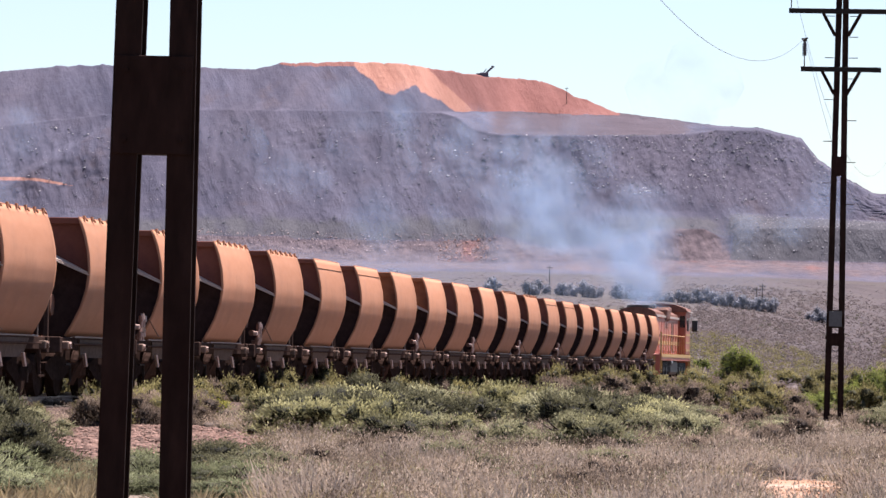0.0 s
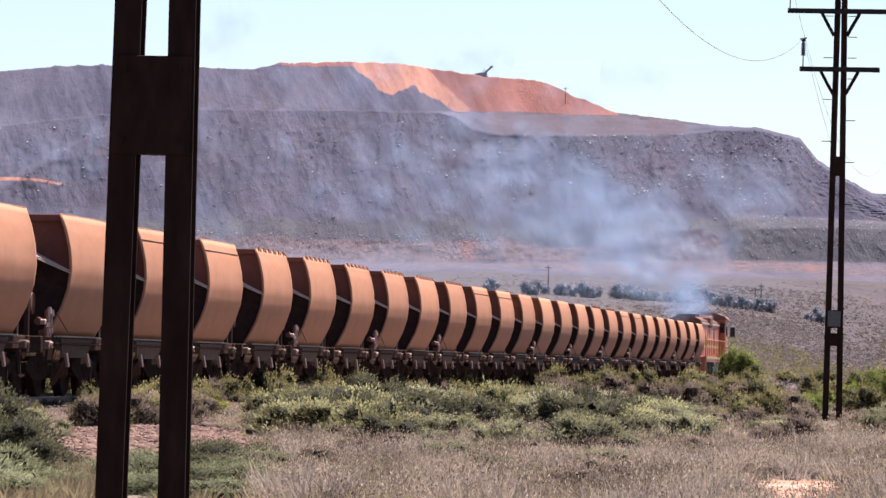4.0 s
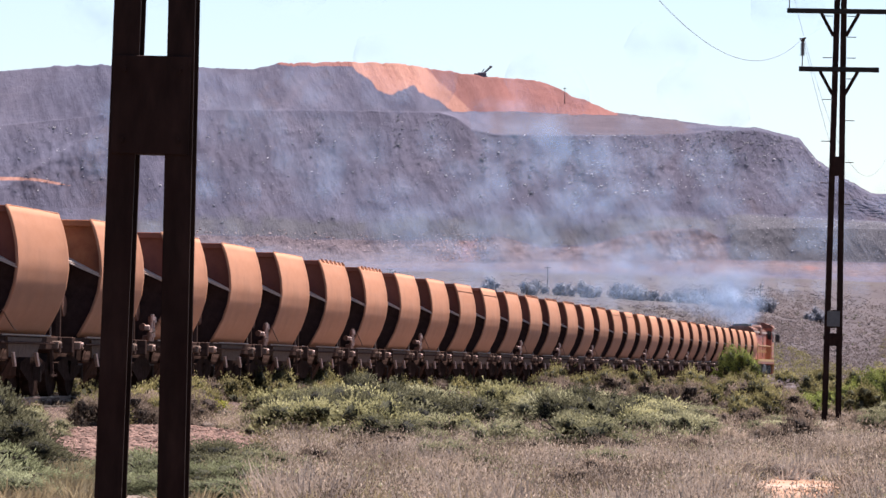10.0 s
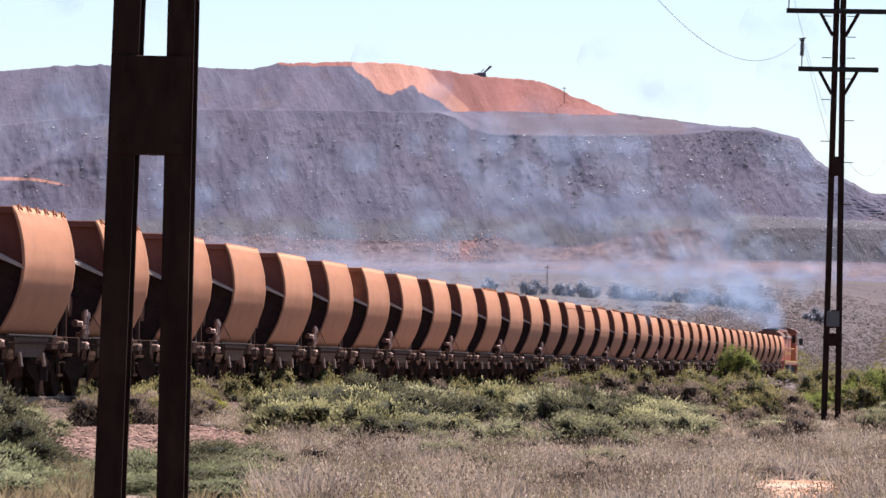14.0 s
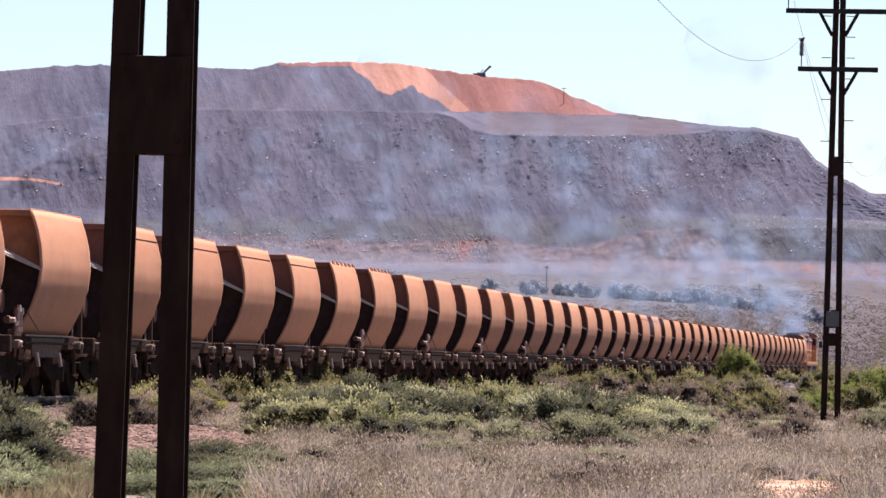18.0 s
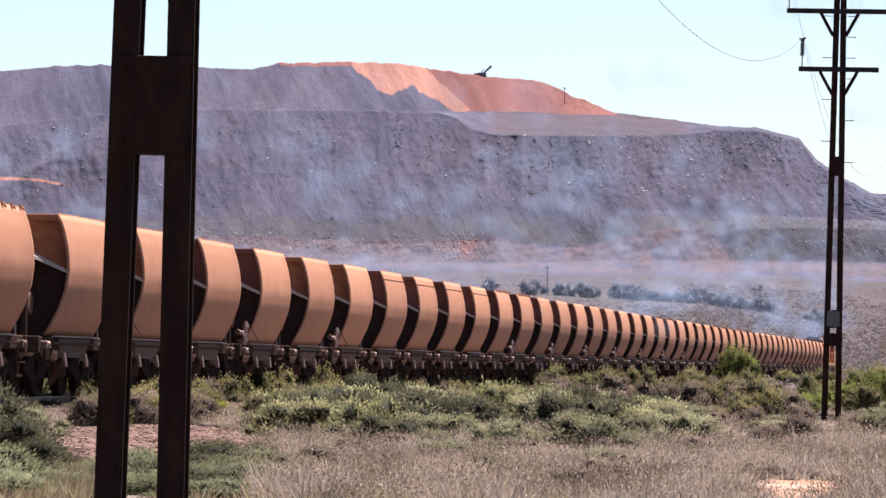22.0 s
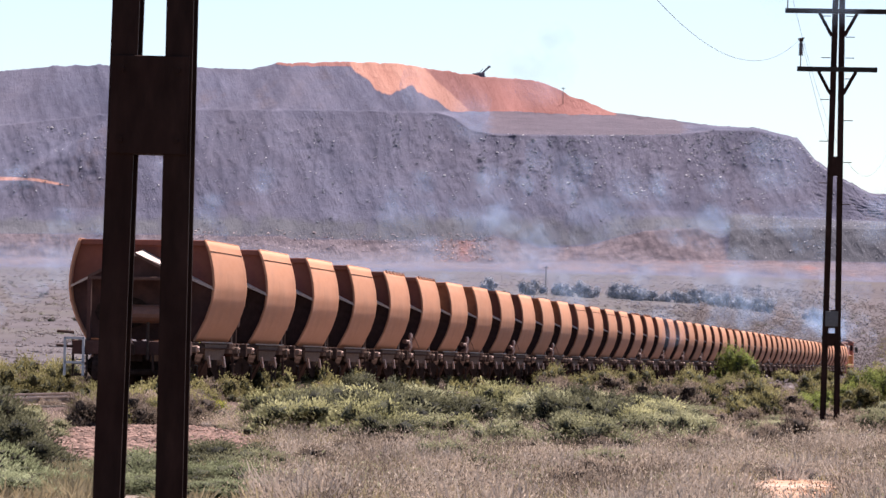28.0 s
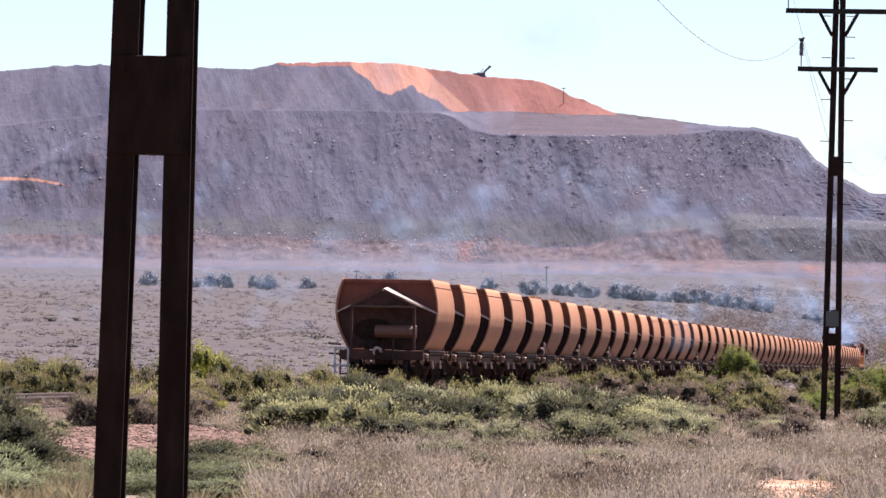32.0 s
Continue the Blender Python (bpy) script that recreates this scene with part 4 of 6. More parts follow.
bm = bmesh.new()
for dx in (-1.42, -1.02):
    bar(bm, (dx, -3.22, 0.34), (dx, -3.22, 1.16), 0.05, 0.05)
for z in (0.62, 1.14):
    bar(bm, (-1.44, -3.22, z), (-1.0, -3.22, z), 0.05, 0.05)
part("tail_ladder", bm, GREY_PAINT, wagons[0], "pale grey ladder frame at the corner")
for hz in (0.98, 1.28):
    part("lever_arm", rodded((-1.62, -3.12, hz), (-1.25, -3.12, hz - 0.02), 0.03, 8), FRAME_STEEL, wagons[0])


# ---- locomotive ----
def vault(prof, y0, y1):
    """A roof of that profile (x, z) drawn along y, with closed ends."""
    bm = bmesh.new()
    vs = [[bm.verts.new((x, y, z)) for x, z in prof] for y in (y0, y1)]
    for i in range(len(prof) - 1):
        bm.faces.new((vs[0][i], vs[0][i + 1], vs[1][i + 1], vs[1][i]))
    bm.faces.new((vs[0][-1], vs[0][0], vs[1][0], vs[1][-1]))
    bm.faces.new(vs[0][::-1])
    bm.faces.new(vs[1])
    bmesh.ops.recalc_face_normals(bm, faces=bm.faces[:])
    return bm


def make_loco():
    c = thing("locomotive", "orange hood diesel locomotive with yellow bands hauling the ore train", "locomotive")
    L = 10.8
    part("underframe", boxed(-1.42, 1.42, -L + 0.6, L - 0.6, 1.06, 1.42, bevel=0.02), LOCO_ORANGE, c)
    for side in (1, -1):
        part("sill_band", boxed(side * 1.43 - 0.012, side * 1.43 + 0.012, -L + 0.6, L - 0.6, 1.24, 1.42), LOCO_YELLOW, c, "yellow sill band")
    hood = part("long_hood", boxed(-1.02, 1.02, -L + 1.5, 6.3, 1.42, 3.40, bevel=0.05), LOCO_ORANGE, c)
    part("hood_roof", vault([(-1.04, 3.38), (-0.98, 3.62), (-0.6, 3.80), (0, 3.86), (0.6, 3.80), (0.98, 3.62), (1.04, 3.38)], -L + 1.45, 6.35), LOCO_ROOF, c, "dusty dark red hood roof")
    for side in (1, -1):
        # Roof highlights painted in as pale edge strips.
        part("roof_edge", boxed(side * 1.045 - 0.04, side * 1.045 + 0.05, -L + 1.45, 6.3, 3.36, 3.48), SUNLIT_PALE, c, "roof edge in sunlit-pale paint")
    for y in (-7.9, -5.6):
        fan = part("radiator_fan", rodded((0, y, 3.80), (0, y, 3.95), 0.62, 20), LOCO_BLACK, c)
        part("grille", rodded((0, y, 3.95), (0, y, 3.965), 0.50, 12), FRAME_STEEL, fan)
    part("dynamic_brake_blister", boxed(-1.15, 1.15, -3.4, -1.0, 3.2, 3.9, bevel=0.12), LOCO_ROOF, c)
    part("exhaust_stack", boxed(-0.3, 0.3, -0.8, 0.0, 3.8, 4.12, bevel=0.03), LOCO_BLACK, c)
    part("air_intake", boxed(-0.7, 0.7, 3.6, 5.6, 3.75, 4.05, bevel=0.08), LOCO_ROOF, c)
    part("horn", rodded((0.5, 6.1, 4.02), (0.5, 6.6, 4.02), 0.05, 8, 0.11), BRIGHT_STEEL, c)
    part("aerial", rodded((-0.6, 7.4, 4.2), (-0.6, 7.4, 4.75), 0.015, 6), BRIGHT_STEEL, c)
    part("aerial", rodded((0.9, 6.9, 4.2), (0.9, 6.9, 4.6), 0.02, 6), BRIGHT_STEEL, c)
    for side in (1, -1):
        for k in range(9):
            y = -8.9 + k * 1.65
            d = part("hood_door", boxed(side * 1.03 - 0.014, side * 1.03 + 0.014, y, y + 1.45, 1.6, 3.15, bevel=0.006), LOCO_ORANGE if k != 6 else LOCO_ROOF, c)
            part("handle", boxed(side * 1.055 - 0.015, side * 1.055 + 0.015, y + 0.1, y + 0.16, 2.3, 2.45), BRIGHT_STEEL, d)
        part("waist_band", boxed(side * 1.05 - 0.008, side * 1.05 + 0.008, -L + 1.55, 6.25, 1.92, 2.12), LOCO_YELLOW, c, "yellow waist band")
        rail = part("walkway_rail", rodded((side * 1.40, -L + 0.7, 2.42), (side * 1.40, 6.3, 2.42), 0.024, 6), LOCO_YELLOW, c, "yellow walkway handrail")
        y = -L + 0.7
        while y < 6.4:
            part("stanchion", rodded((side * 1.40, y, 1.4), (side * 1.40, y, 2.42), 0.022, 6), LOCO_YELLOW, rail)
            y += 1.56
        for y in (-L + 0.62, -L + 1.0, 9.35, L - 0.7):
            part("end_handrail", rodded((side * 1.38, y, 0.6), (side * 1.38, y, 2.55), 0.03, 6), LOCO_YELLOW, c, "yellow end handrail")
        for y in (-L + 0.8, L - 0.85):
            bm = bmesh.new()
            for z in (0.45, 0.75, 1.05):
                box(bm, side * 1.28 - 0.13, side * 1.28 + 0.13, y - 0.25, y + 0.25, z - 0.02, z + 0.02)
            box(bm, side * 1.42 - 0.015, side * 1.42 + 0.015, y - 0.27, y - 0.24, 0.4, 1.14)
            box(bm, side * 1.42 - 0.015, side * 1.42 + 0.015, y + 0.24, y + 0.27, 0.4, 1.14)
            part("step_ladder", bm, LOCO_YELLOW, c)
    cab = part("cab", boxed(-1.45, 1.45, 6.3, 9.3, 1.42, 3.88, bevel=0.06), LOCO_ORANGE, c)
    part("cab_roof", vault([(-1.56, 3.80), (-1.40, 4.02), (-0.8, 4.22), (0, 4.30), (0.8, 4.22), (1.40, 4.02), (1.56, 3.80)], 6.12, 9.45), LOCO_ROOF, c, "dusty dark red cab roof")
    part("roof_gutter", boxed(1.50, 1.585, 6.12, 9.45, 3.79, 3.85), SUNLIT_PALE, cab)
    part("number_board", boxed(-0.62, 0.62, 6.09, 6.115, 3.92, 4.14), LOCO_BLACK, cab, "black number board with pale bars")
    for k in range(4):
        part("number_bar", boxed(-0.34 + k * 0.18, -0.24 + k * 0.18, 6.075, 6.092, 3.96, 4.10), BRIGHT_STEEL, cab)
    for side in (1, -1):
        part("rear_window", boxed(side * 1.25 - 0.15, side * 1.25 + 0.15, 6.285, 6.31, 2.95, 3.60, bevel=0.008), WINDOW_DARK, cab, "dark narrow rear cab window")
        for y in (6.8, 7.9):
            win = part("cab_window", boxed(side * 1.455 - 0.012, side * 1.455 + 0.012, y, y + 0.9, 2.75, 3.50, bevel=0.01), WINDOW_DARK, cab, "dark cab side window")
        part("mirror", boxed(side * 1.72 - 0.16, side * 1.72 + 0.16, 9.2, 9.32, 2.75, 3.40, bevel=0.03), LOCO_BLACK, cab)
        for z in (1.62, 2.05, 2.48):
            part("cab_band", boxed(side * 1.457 - 0.01, side * 1.457 + 0.01, 6.35, 9.25, z, z + 0.11), LOCO_YELLOW, cab, "yellow cab band")
    part("short_hood", boxed(-1.0, 1.0, 9.3, L - 0.75, 1.42, 2.7, bevel=0.12), LOCO_ORANGE, c)
    part("rear_headlight", rodded((0, -L + 1.5, 3.2), (0, -L + 1.4, 3.2), 0.16, 14), BRIGHT_STEEL, c)
    part("fuel_tank", boxed(-1.30, 1.30, -2.6, 2.6, 0.32, 1.12, bevel=0.14), LOCO_BLACK, c)
    for side in (1, -1):
        part("air_tank", rodded((side * 1.28, -3.9, 0.95), (side * 1.28, -2.7, 0.95), 0.19, 14), NOTICE_GREY, c, "grey air tank cylinder")
    for e in (-1, 1):
        part("pilot", boxed(-1.35, 1.35, min(e * (L - 0.75), e * (L - 0.5)), max(e * (L - 0.75), e * (L - 0.5)), 0.3, 1.42, bevel=0.04), LOCO_ORANGE, c)
        for x in (-0.9, 0, 0.9):
            part("pilot_stripe", boxed(x - 0.22, x + 0.22, min(e * (L - 0.50), e * (L - 0.485)), max(e * (L - 0.50), e * (L - 0.485)), 0.4, 1.3), LOCO_YELLOW, c)
        part("coupler", rodded((0, e * (L - 0.5), 0.92), (0, e * L, 0.92), 0.1, 8), DARK_STEEL, c)
        yc = e * 6.4
        bm = bmesh.new()
        for side in (1, -1):
            box(bm, min(side * 1.0, side * 1.16), max(side * 1.0, side * 1.16), yc - 2.5, yc + 2.5, 0.45, 0.85, bevel=0.04)
        bogie = part("bogie_frame", bm, LOCO_BLACK, c)
        for a in (-1.85, 0, 1.85):
            for side in (1, -1):
                part("axle_box", boxed(min(side * 1.12, side * 1.26), max(side * 1.12, side * 1.26), yc + a - 0.2, yc + a + 0.2, 0.32, 0.72, bevel=0.03), LOCO_BLACK, bogie)
                for s in (-0.42, 0.42):
                    part("spring", rodded((side * 1.2, yc + a + s, 0.5), (side * 1.2, yc + a + s, 0.98), 0.08, 10), LOCO_BLACK, bogie)
            bm = rodded((-0.9, yc + a, 0.5), (0.9, yc + a, 0.5), 0.09, 8)
            for side in (1, -1):
                rod(bm, (side * 0.68, yc + a, 0.5), (side * 0.82, yc + a, 0.5), 0.5, 20)
            part("wheelset", bm, DARK_STEEL, bogie)
    return c


LOCO_ROOF = mat("dusty_dark_red_roof_paint", (0.24, 0.10, 0.07), (0.42, 0.20, 0.14), 4.0, 0.7, 0.0, 0.15, 0.01)
WINDOW_DARK = mat("dark_window_glass", (0.012, 0.014, 0.016), (0.02, 0.022, 0.025), 2.0, 0.08, 0.0, 0.0)
LOCO_S = 142.5
loco = make_loco()
loco.matrix_basis = on_track(LOCO_S, 12.8)


# ---- plants ----
from mathutils.bvhtree import BVHTree

_g = bpy.data.objects["ground"].data
GROUND_TREE = BVHTree.FromPolygons([v.co for v in _g.vertices], [tuple(p.vertices) for p in _g.polygons])


def ground_z(x, y):
    hit = GROUND_TREE.ray_cast(Vector((x, y, 400)), Vector((0, 0, -1)))[0]
    return hit.z if hit else 0.2


def place(px, d):
    """A spot on the ground, d metres off in the direction of a column of the view."""
    a = math.atan((px - 784) / LENS)
    return math.sin(a) * d, math.cos(a) * d


def leaves_mesh(name, material, count, rx, rz, leaf, seed, lobes=7, thin=0.0):
    """Many small leaves, or thin twigs that point outwards, on the lobes of an uneven dome; the base is at z = 0."""
    rng = np.random.RandomState(seed)
    th = rng.uniform(0, 2 * math.pi, lobes)
    el = rng.uniform(0.05, 1.4, lobes)
    far = rng.uniform(0.55, 0.95, lobes)
    cen = np.stack((np.cos(th) * np.cos(el) * rx * far, np.sin(th) * np.cos(el) * rx * far, np.sin(el) * rz * far * 0.85 + 0.04 * rz), 1)
    size = rng.uniform(0.17, 0.36, lobes) * min(1.0, (14 / lobes) ** 0.35) * 1.15
    pick = rng.choice(lobes, count, p=size ** 2 / (size ** 2).sum())
    way = rng.normal(size=(count, 3))
    way /= np.linalg.norm(way, axis=1)[:, None]
    rad = rng.uniform(0.35, 1.0, count) ** 0.5 * (1 + 0.22 * rng.normal(size=count)).clip(0.5, 1.45)
    p = cen[pick] + way * (rad * size[pick])[:, None] * np.array((rx, rx, rz))
    p[:, 2] = np.abs(p[:, 2])
    round_out = p / np.array((rx, rx, rz)) - np.array((0, 0, 0.25))
    round_out /= np.linalg.norm(round_out, axis=1)[:, None] + 1e-6
    normals = way * 0.95 + round_out * 0.45 + rng.normal(size=(count, 3)) * 0.25
    ls = (leaf * rng.uniform(0.6, 1.4, count))[:, None]
    if thin:
        quads = twig_quads(p, way + round_out * 0.4, ls, thin, rng)
    else:
        quads = leaf_quads(p, normals, ls, 0.6, rng)
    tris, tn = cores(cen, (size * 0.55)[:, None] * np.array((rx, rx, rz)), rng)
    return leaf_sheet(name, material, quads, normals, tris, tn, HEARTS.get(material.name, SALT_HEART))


def twig_quads(p, way, ls, thin, rng):
    """Thin leafy twigs that point outwards and up."""
    m = len(p)
    out = way + rng.normal(size=(m, 3)) * 0.4 + np.array((0, 0, 0.7))
    out /= np.linalg.norm(out, axis=1)[:, None]
    side = np.cross(out, rng.normal(size=(m, 3)))
    side *= (thin * rng.uniform(0.6, 1.5, m) / (np.linalg.norm(side, axis=1) + 1e-6))[:, None]
    mid = p + out * ls * rng.uniform(0.2, 1.2, m)[:, None]
    return np.stack((p - out * ls, mid - side, p + out * ls * 1.8, mid + side), 1)


HEARTS = {"hazed_tree_leaf": TREE_HEART, "dark_olive_bush_leaf": DARK_HEART, "bleached_seed_head": DRY_HEART, "straw_grass": DRY_HEART,
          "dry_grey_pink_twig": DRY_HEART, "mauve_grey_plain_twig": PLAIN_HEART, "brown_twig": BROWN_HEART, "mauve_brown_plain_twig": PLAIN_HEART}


def leaf_quads(p, normals, ls, aspect, rng):
    """Small diamond leaves lying roughly across their normals."""
    m = len(p)
    flat = normals / (np.linalg.norm(normals, axis=1)[:, None] + 1e-6) + rng.normal(size=(m, 3)) * 0.5
    flat /= np.linalg.norm(flat, axis=1)[:, None] + 1e-6
    u = np.cross(flat, rng.normal(size=(m, 3)))
    u /= np.linalg.norm(u, axis=1)[:, None] + 1e-6
    v = np.cross(flat, u)
    return np.stack((p - u * ls, p - v * ls * aspect, p + u * ls, p + v * ls * aspect), 1)


_b = bmesh.new()
bmesh.ops.create_icosphere(_b, subdivisions=1, radius=1.0)
GEM_V = np.array([v.co for v in _b.verts])
GEM_F = np.array([[v.index for v in f.verts] for f in _b.faces])
_b.free()


def cores(centres, radii, rng):
    """Lumpy twig-dense hearts of the lobes, as triangles with rounded normals."""
    tris, tn = [], []
    for cc, rr in zip(centres, radii):
        w = GEM_V * (1 + 0.32 * rng.normal(size=(len(GEM_V), 1)).clip(-1.5, 1.5)) * rr + cc
        w[:, 2] = np.maximum(w[:, 2], cc[2] - rr[2] * 0.9)
        tris.append(w[GEM_F])
        tn.append((GEM_V + 0.5 * rng.normal(size=GEM_V.shape))[GEM_F])
    return np.concatenate(tris), np.concatenate(tn)


def leaf_sheet(name, material, quads, normals, tris, tn, heart):
    """Leaves as quads and hearts as triangles, lit by the way they bulge."""
    n, k = len(quads), len(tris)
    normals = np.concatenate((np.repeat(normals, 4, 0), tn.reshape(-1, 3)))
    normals = normals / (np.linalg.norm(normals, axis=1)[:, None] + 1e-6)
    total = n * 4 + k * 3
    me = bpy.data.meshes.new(name)
    me.vertices.add(total)
    me.vertices.foreach_set("co", np.concatenate((quads.reshape(-1), tris.reshape(-1))).astype(np.float32))
    me.loops.add(total)
    me.loops.foreach_set("vertex_index", np.arange(total, dtype=np.int32))
    me.polygons.add(n + k)
    me.polygons.foreach_set("loop_start", np.concatenate((np.arange(0, n * 4, 4), n * 4 + np.arange(0, k * 3, 3))).astype(np.int32))
    me.update(calc_edges=True)
    me.polygons.foreach_set("use_smooth", np.ones(n + k, dtype=bool))
    me.normals_split_custom_set_from_vertices(normals.tolist())
    me.materials.append(material)
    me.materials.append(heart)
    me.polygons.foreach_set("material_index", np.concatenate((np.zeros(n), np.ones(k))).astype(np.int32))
    return me


def stems_mesh(name, rx, rz, seed, count=7):
    rng = random.Random(seed)
    bm = bmesh.new()
    for k in range(count):
        a, r = rng.uniform(0, 6.28), rng.uniform(0.2, 0.65) * rx
        mid = (math.cos(a) * r * 0.4, math.sin(a) * r * 0.4, rz * 0.4)
        rod(bm, (math.cos(a) * 0.05, math.sin(a) * 0.05, -0.05), mid, 0.022, 5, 0.014)
        rod(bm, mid, (math.cos(a) * r, math.sin(a) * r, rz * rng.uniform(0.6, 0.85)), 0.014, 5, 0.006)
    me = bpy.data.meshes.new(name)
    bm.to_mesh(me)
    bm.free()
    me.materials.append(BARK)
    return me


def shrub_kind(material, count, rx, rz, leaf, seeds, lobes=7, thin=0.0):
    return [(leaves_mesh("foliage", material, count, rx, rz, leaf, s, lobes, thin), stems_mesh("woody_stem", rx, rz, s)) for s in seeds]


NEAR_KIND = shrub_kind(SALTBUSH, 9000, 0.66, 0.72, 0.020, (5, 6), 34, 0.0060)
NEAR_DARK = shrub_kind(DARK_BUSH, 6500, 0.66, 0.72, 0.017, (8, 9), 17, 0.0075)
NEAR_FRESH = shrub_kind(GREY_GREEN, 9000, 0.66, 0.72, 0.026, (14, 15), 30, 0.0050)
SALT_KIND = shrub_kind(SALTBUSH, 6000, 0.66, 0.72, 0.019, (1, 2, 3, 4), 26, 0.0088)
PALE_KIND = shrub_kind(PALE_SALTBUSH, 6000, 0.66, 0.72, 0.021, (16, 17), 24, 0.0085)
DARK_KIND = shrub_kind(DARK_BUSH, 5600, 0.66, 0.78, 0.020, (18, 19), 22, 0.0090)
OLIVE_KIND = shrub_kind(OLIVE_BUSH, 4600, 0.66, 0.85, 0.022, (11, 12, 13), 26, 0.010)
GREEN_KIND = shrub_kind(GREEN_BUSH, 6500, 1.0, 1.5, 0.036, (21, 22, 23), 22)
YELLOW_KIND = shrub_kind(YELLOW_BUSH, 5200, 1.0, 1.2, 0.034, (24, 25), 18)
BROWN_KIND = shrub_kind(BROWN_TWIG, 3600, 0.60, 0.62, 0.022, (34, 35), 20, 0.0085)
DRY_KIND = shrub_kind(DRY_TWIG, 1500, 0.55, 0.45, 0.036, (31, 32, 33), 9, 0.008)
rs = random.Random(5)


NAMES = {"olive_bush_leaf": "olive_shrub", "brown_twig": "twiggy_shrub", "dry_grey_pink_twig": "dry_shrub", "bright_green_leaf": "green_bush", "yellow_green_leaf": "yellow_bush"}


def shrub(kind, x, y, scale, label, category="shrub", group="shrubs of the scrub", tall=1.0):
    fo, st = kind[rs.randrange(len(kind))]
    ob = thing(NAMES.get(fo.materials[0].name, "saltbush"), label, category, group, pose(x, y, ground_z(x, y) - 0.03, 0, 0, rs.uniform(0, 360)))
    for nm, me in (("foliage", fo), ("woody_stem", st)):
        q = part(nm, me, None, ob)
        if nm == "woody_stem":
            tagged(q, kind="stuff")
        q.scale = (scale, scale, scale * tall)
    return ob


def track_distance(px):
    tp = 784 + LENS * TX / np.maximum(TY, 5)
    ok = TY > 40
    return float(np.interp(px, tp[ok], np.hypot(TX, TY)[ok]))


BELT = ((SALT_KIND, "grey-green saltbush growing in dry scrub"), (DARK_KIND, "dark olive saltbush with shaded hollows"), (SALT_KIND, "grey-green saltbush growing in dry scrub"),
        (PALE_KIND, "pale yellow-green saltbush growing in dry scrub"), (DARK_KIND, "dark olive saltbush with shaded hollows"), (PALE_KIND, "pale yellow-green saltbush growing in dry scrub"))
for k in range(92):      # the grey-green belt before the train
    px = rs.uniform(500, 1190)
    d = rs.uniform(58, 104) if px > 640 else rs.uniform(64, 80)
    if px > 1040:
        d = max(d, 74)
    d = min(d, track_distance(px) - 9)
    kind, label = BELT[int((noise.noise((px / 60, d / 7, 4.0)) * 1.6 + 0.5) * 6 + rs.uniform(-0.8, 0.8)) % 6]
    shrub(kind, *place(px, d), rs.uniform(0.7, 1.55), label, tall=rs.uniform(0.6, 0.9))
for k in range(170):       # olive and brown shrubs along the foot of the bank
    px = rs.uniform(335, 1100) if k < 150 else rs.uniform(190, 340)
    d = track_distance(px) - rs.uniform(3.6, 8.0) - max(0, px - 1000) * 0.03
    i = int((noise.noise((px / 45, 0.0, 9.0)) + 0.5) * 5 + rs.uniform(-1, 1)) % 5
    shrub((OLIVE_KIND, BROWN_KIND, BROWN_KIND, OLIVE_KIND, BROWN_KIND)[i], *place(px, d), rs.uniform(0.8, 1.2) if px > 335 else rs.uniform(0.5, 0.8), ("olive-green", "brown twiggy", "brown twiggy", "olive-green", "brown twiggy")[i] + " shrub at the foot of the railway bank")
NEAR_SHRUBS = [(NEAR_DARK, "dark olive saltbush with grey tips beside the gravel",
                ((0, 46, 1.25, 0.95), (35, 43, 1.0, 0.80), (74, 41, 0.8, 0.72), (-38, 44, 1.2, 0.9), (60, 39, 0.75, 0.55), (12, 41, 0.8, 0.6), (92, 44, 0.75, 0.6), (-15, 50, 1.2, 0.9),
                 (395, 46, 1.10, 0.50), (368, 44.5, 0.9, 0.42), (430, 43, 0.8, 0.40), (352, 39, 0.75, 0.36), (600, 66, 1.2, 0.8), (560, 69, 1.1, 0.8))),
               (NEAR_FRESH, "fresh grey-green bush growing at the roadside",
                ((5, 38.5, 1.1, 0.55), (35, 36.5, 0.9, 0.42), (-25, 37, 1.0, 0.6), (235, 42, 1.05, 0.46), (268, 40.5, 1.0, 0.44), (222, 38, 0.9, 0.36), (285, 38, 0.9, 0.36),
                 (345, 41.5, 0.9, 0.44), (405, 39.5, 1.0, 0.44), (385, 36.8, 0.9, 0.36), (440, 38.5, 0.8, 0.34))),
               (NEAR_KIND, "grey-green saltbush clump near the power pole",
                ((455, 44, 1.0, 0.50), (470, 40.5, 0.95, 0.40), (425, 40, 0.9, 0.42), (360, 37.5, 0.8, 0.32), (310, 40, 0.8, 0.34), (545, 39, 0.5, 0.3), (60, 61, 0.9, 0.7), (28, 66, 0.9, 0.7),
                 (510, 66, 1.0, 0.85), (470, 71, 0.8, 0.7), (1180, 72, 0.6, 0.7), (1240, 80, 0.7, 0.7), (760, 60, 0.8, 0.6), (950, 47, 0.5, 0.35), (1080, 44, 0.5, 0.35)))]
for kind, label, spots in NEAR_SHRUBS:
    for px, d, sc, tall in spots:
        shrub(kind, *place(px, d), sc, label, tall=tall)
for k in range(60):
    px, d = rs.uniform(900, 1620), rs.uniform(62, 125)
    if 1435 < px < 1500 and d < 113:
        continue
    shrub((DRY_KIND, BROWN_KIND, DRY_KIND, SALT_KIND)[k % 4], *place(px, d), rs.uniform(0.5, 1.0), ("dry grey-pink", "brown twiggy", "dry grey-pink", "grey-green")[k % 4] + " shrub among pale scrub")
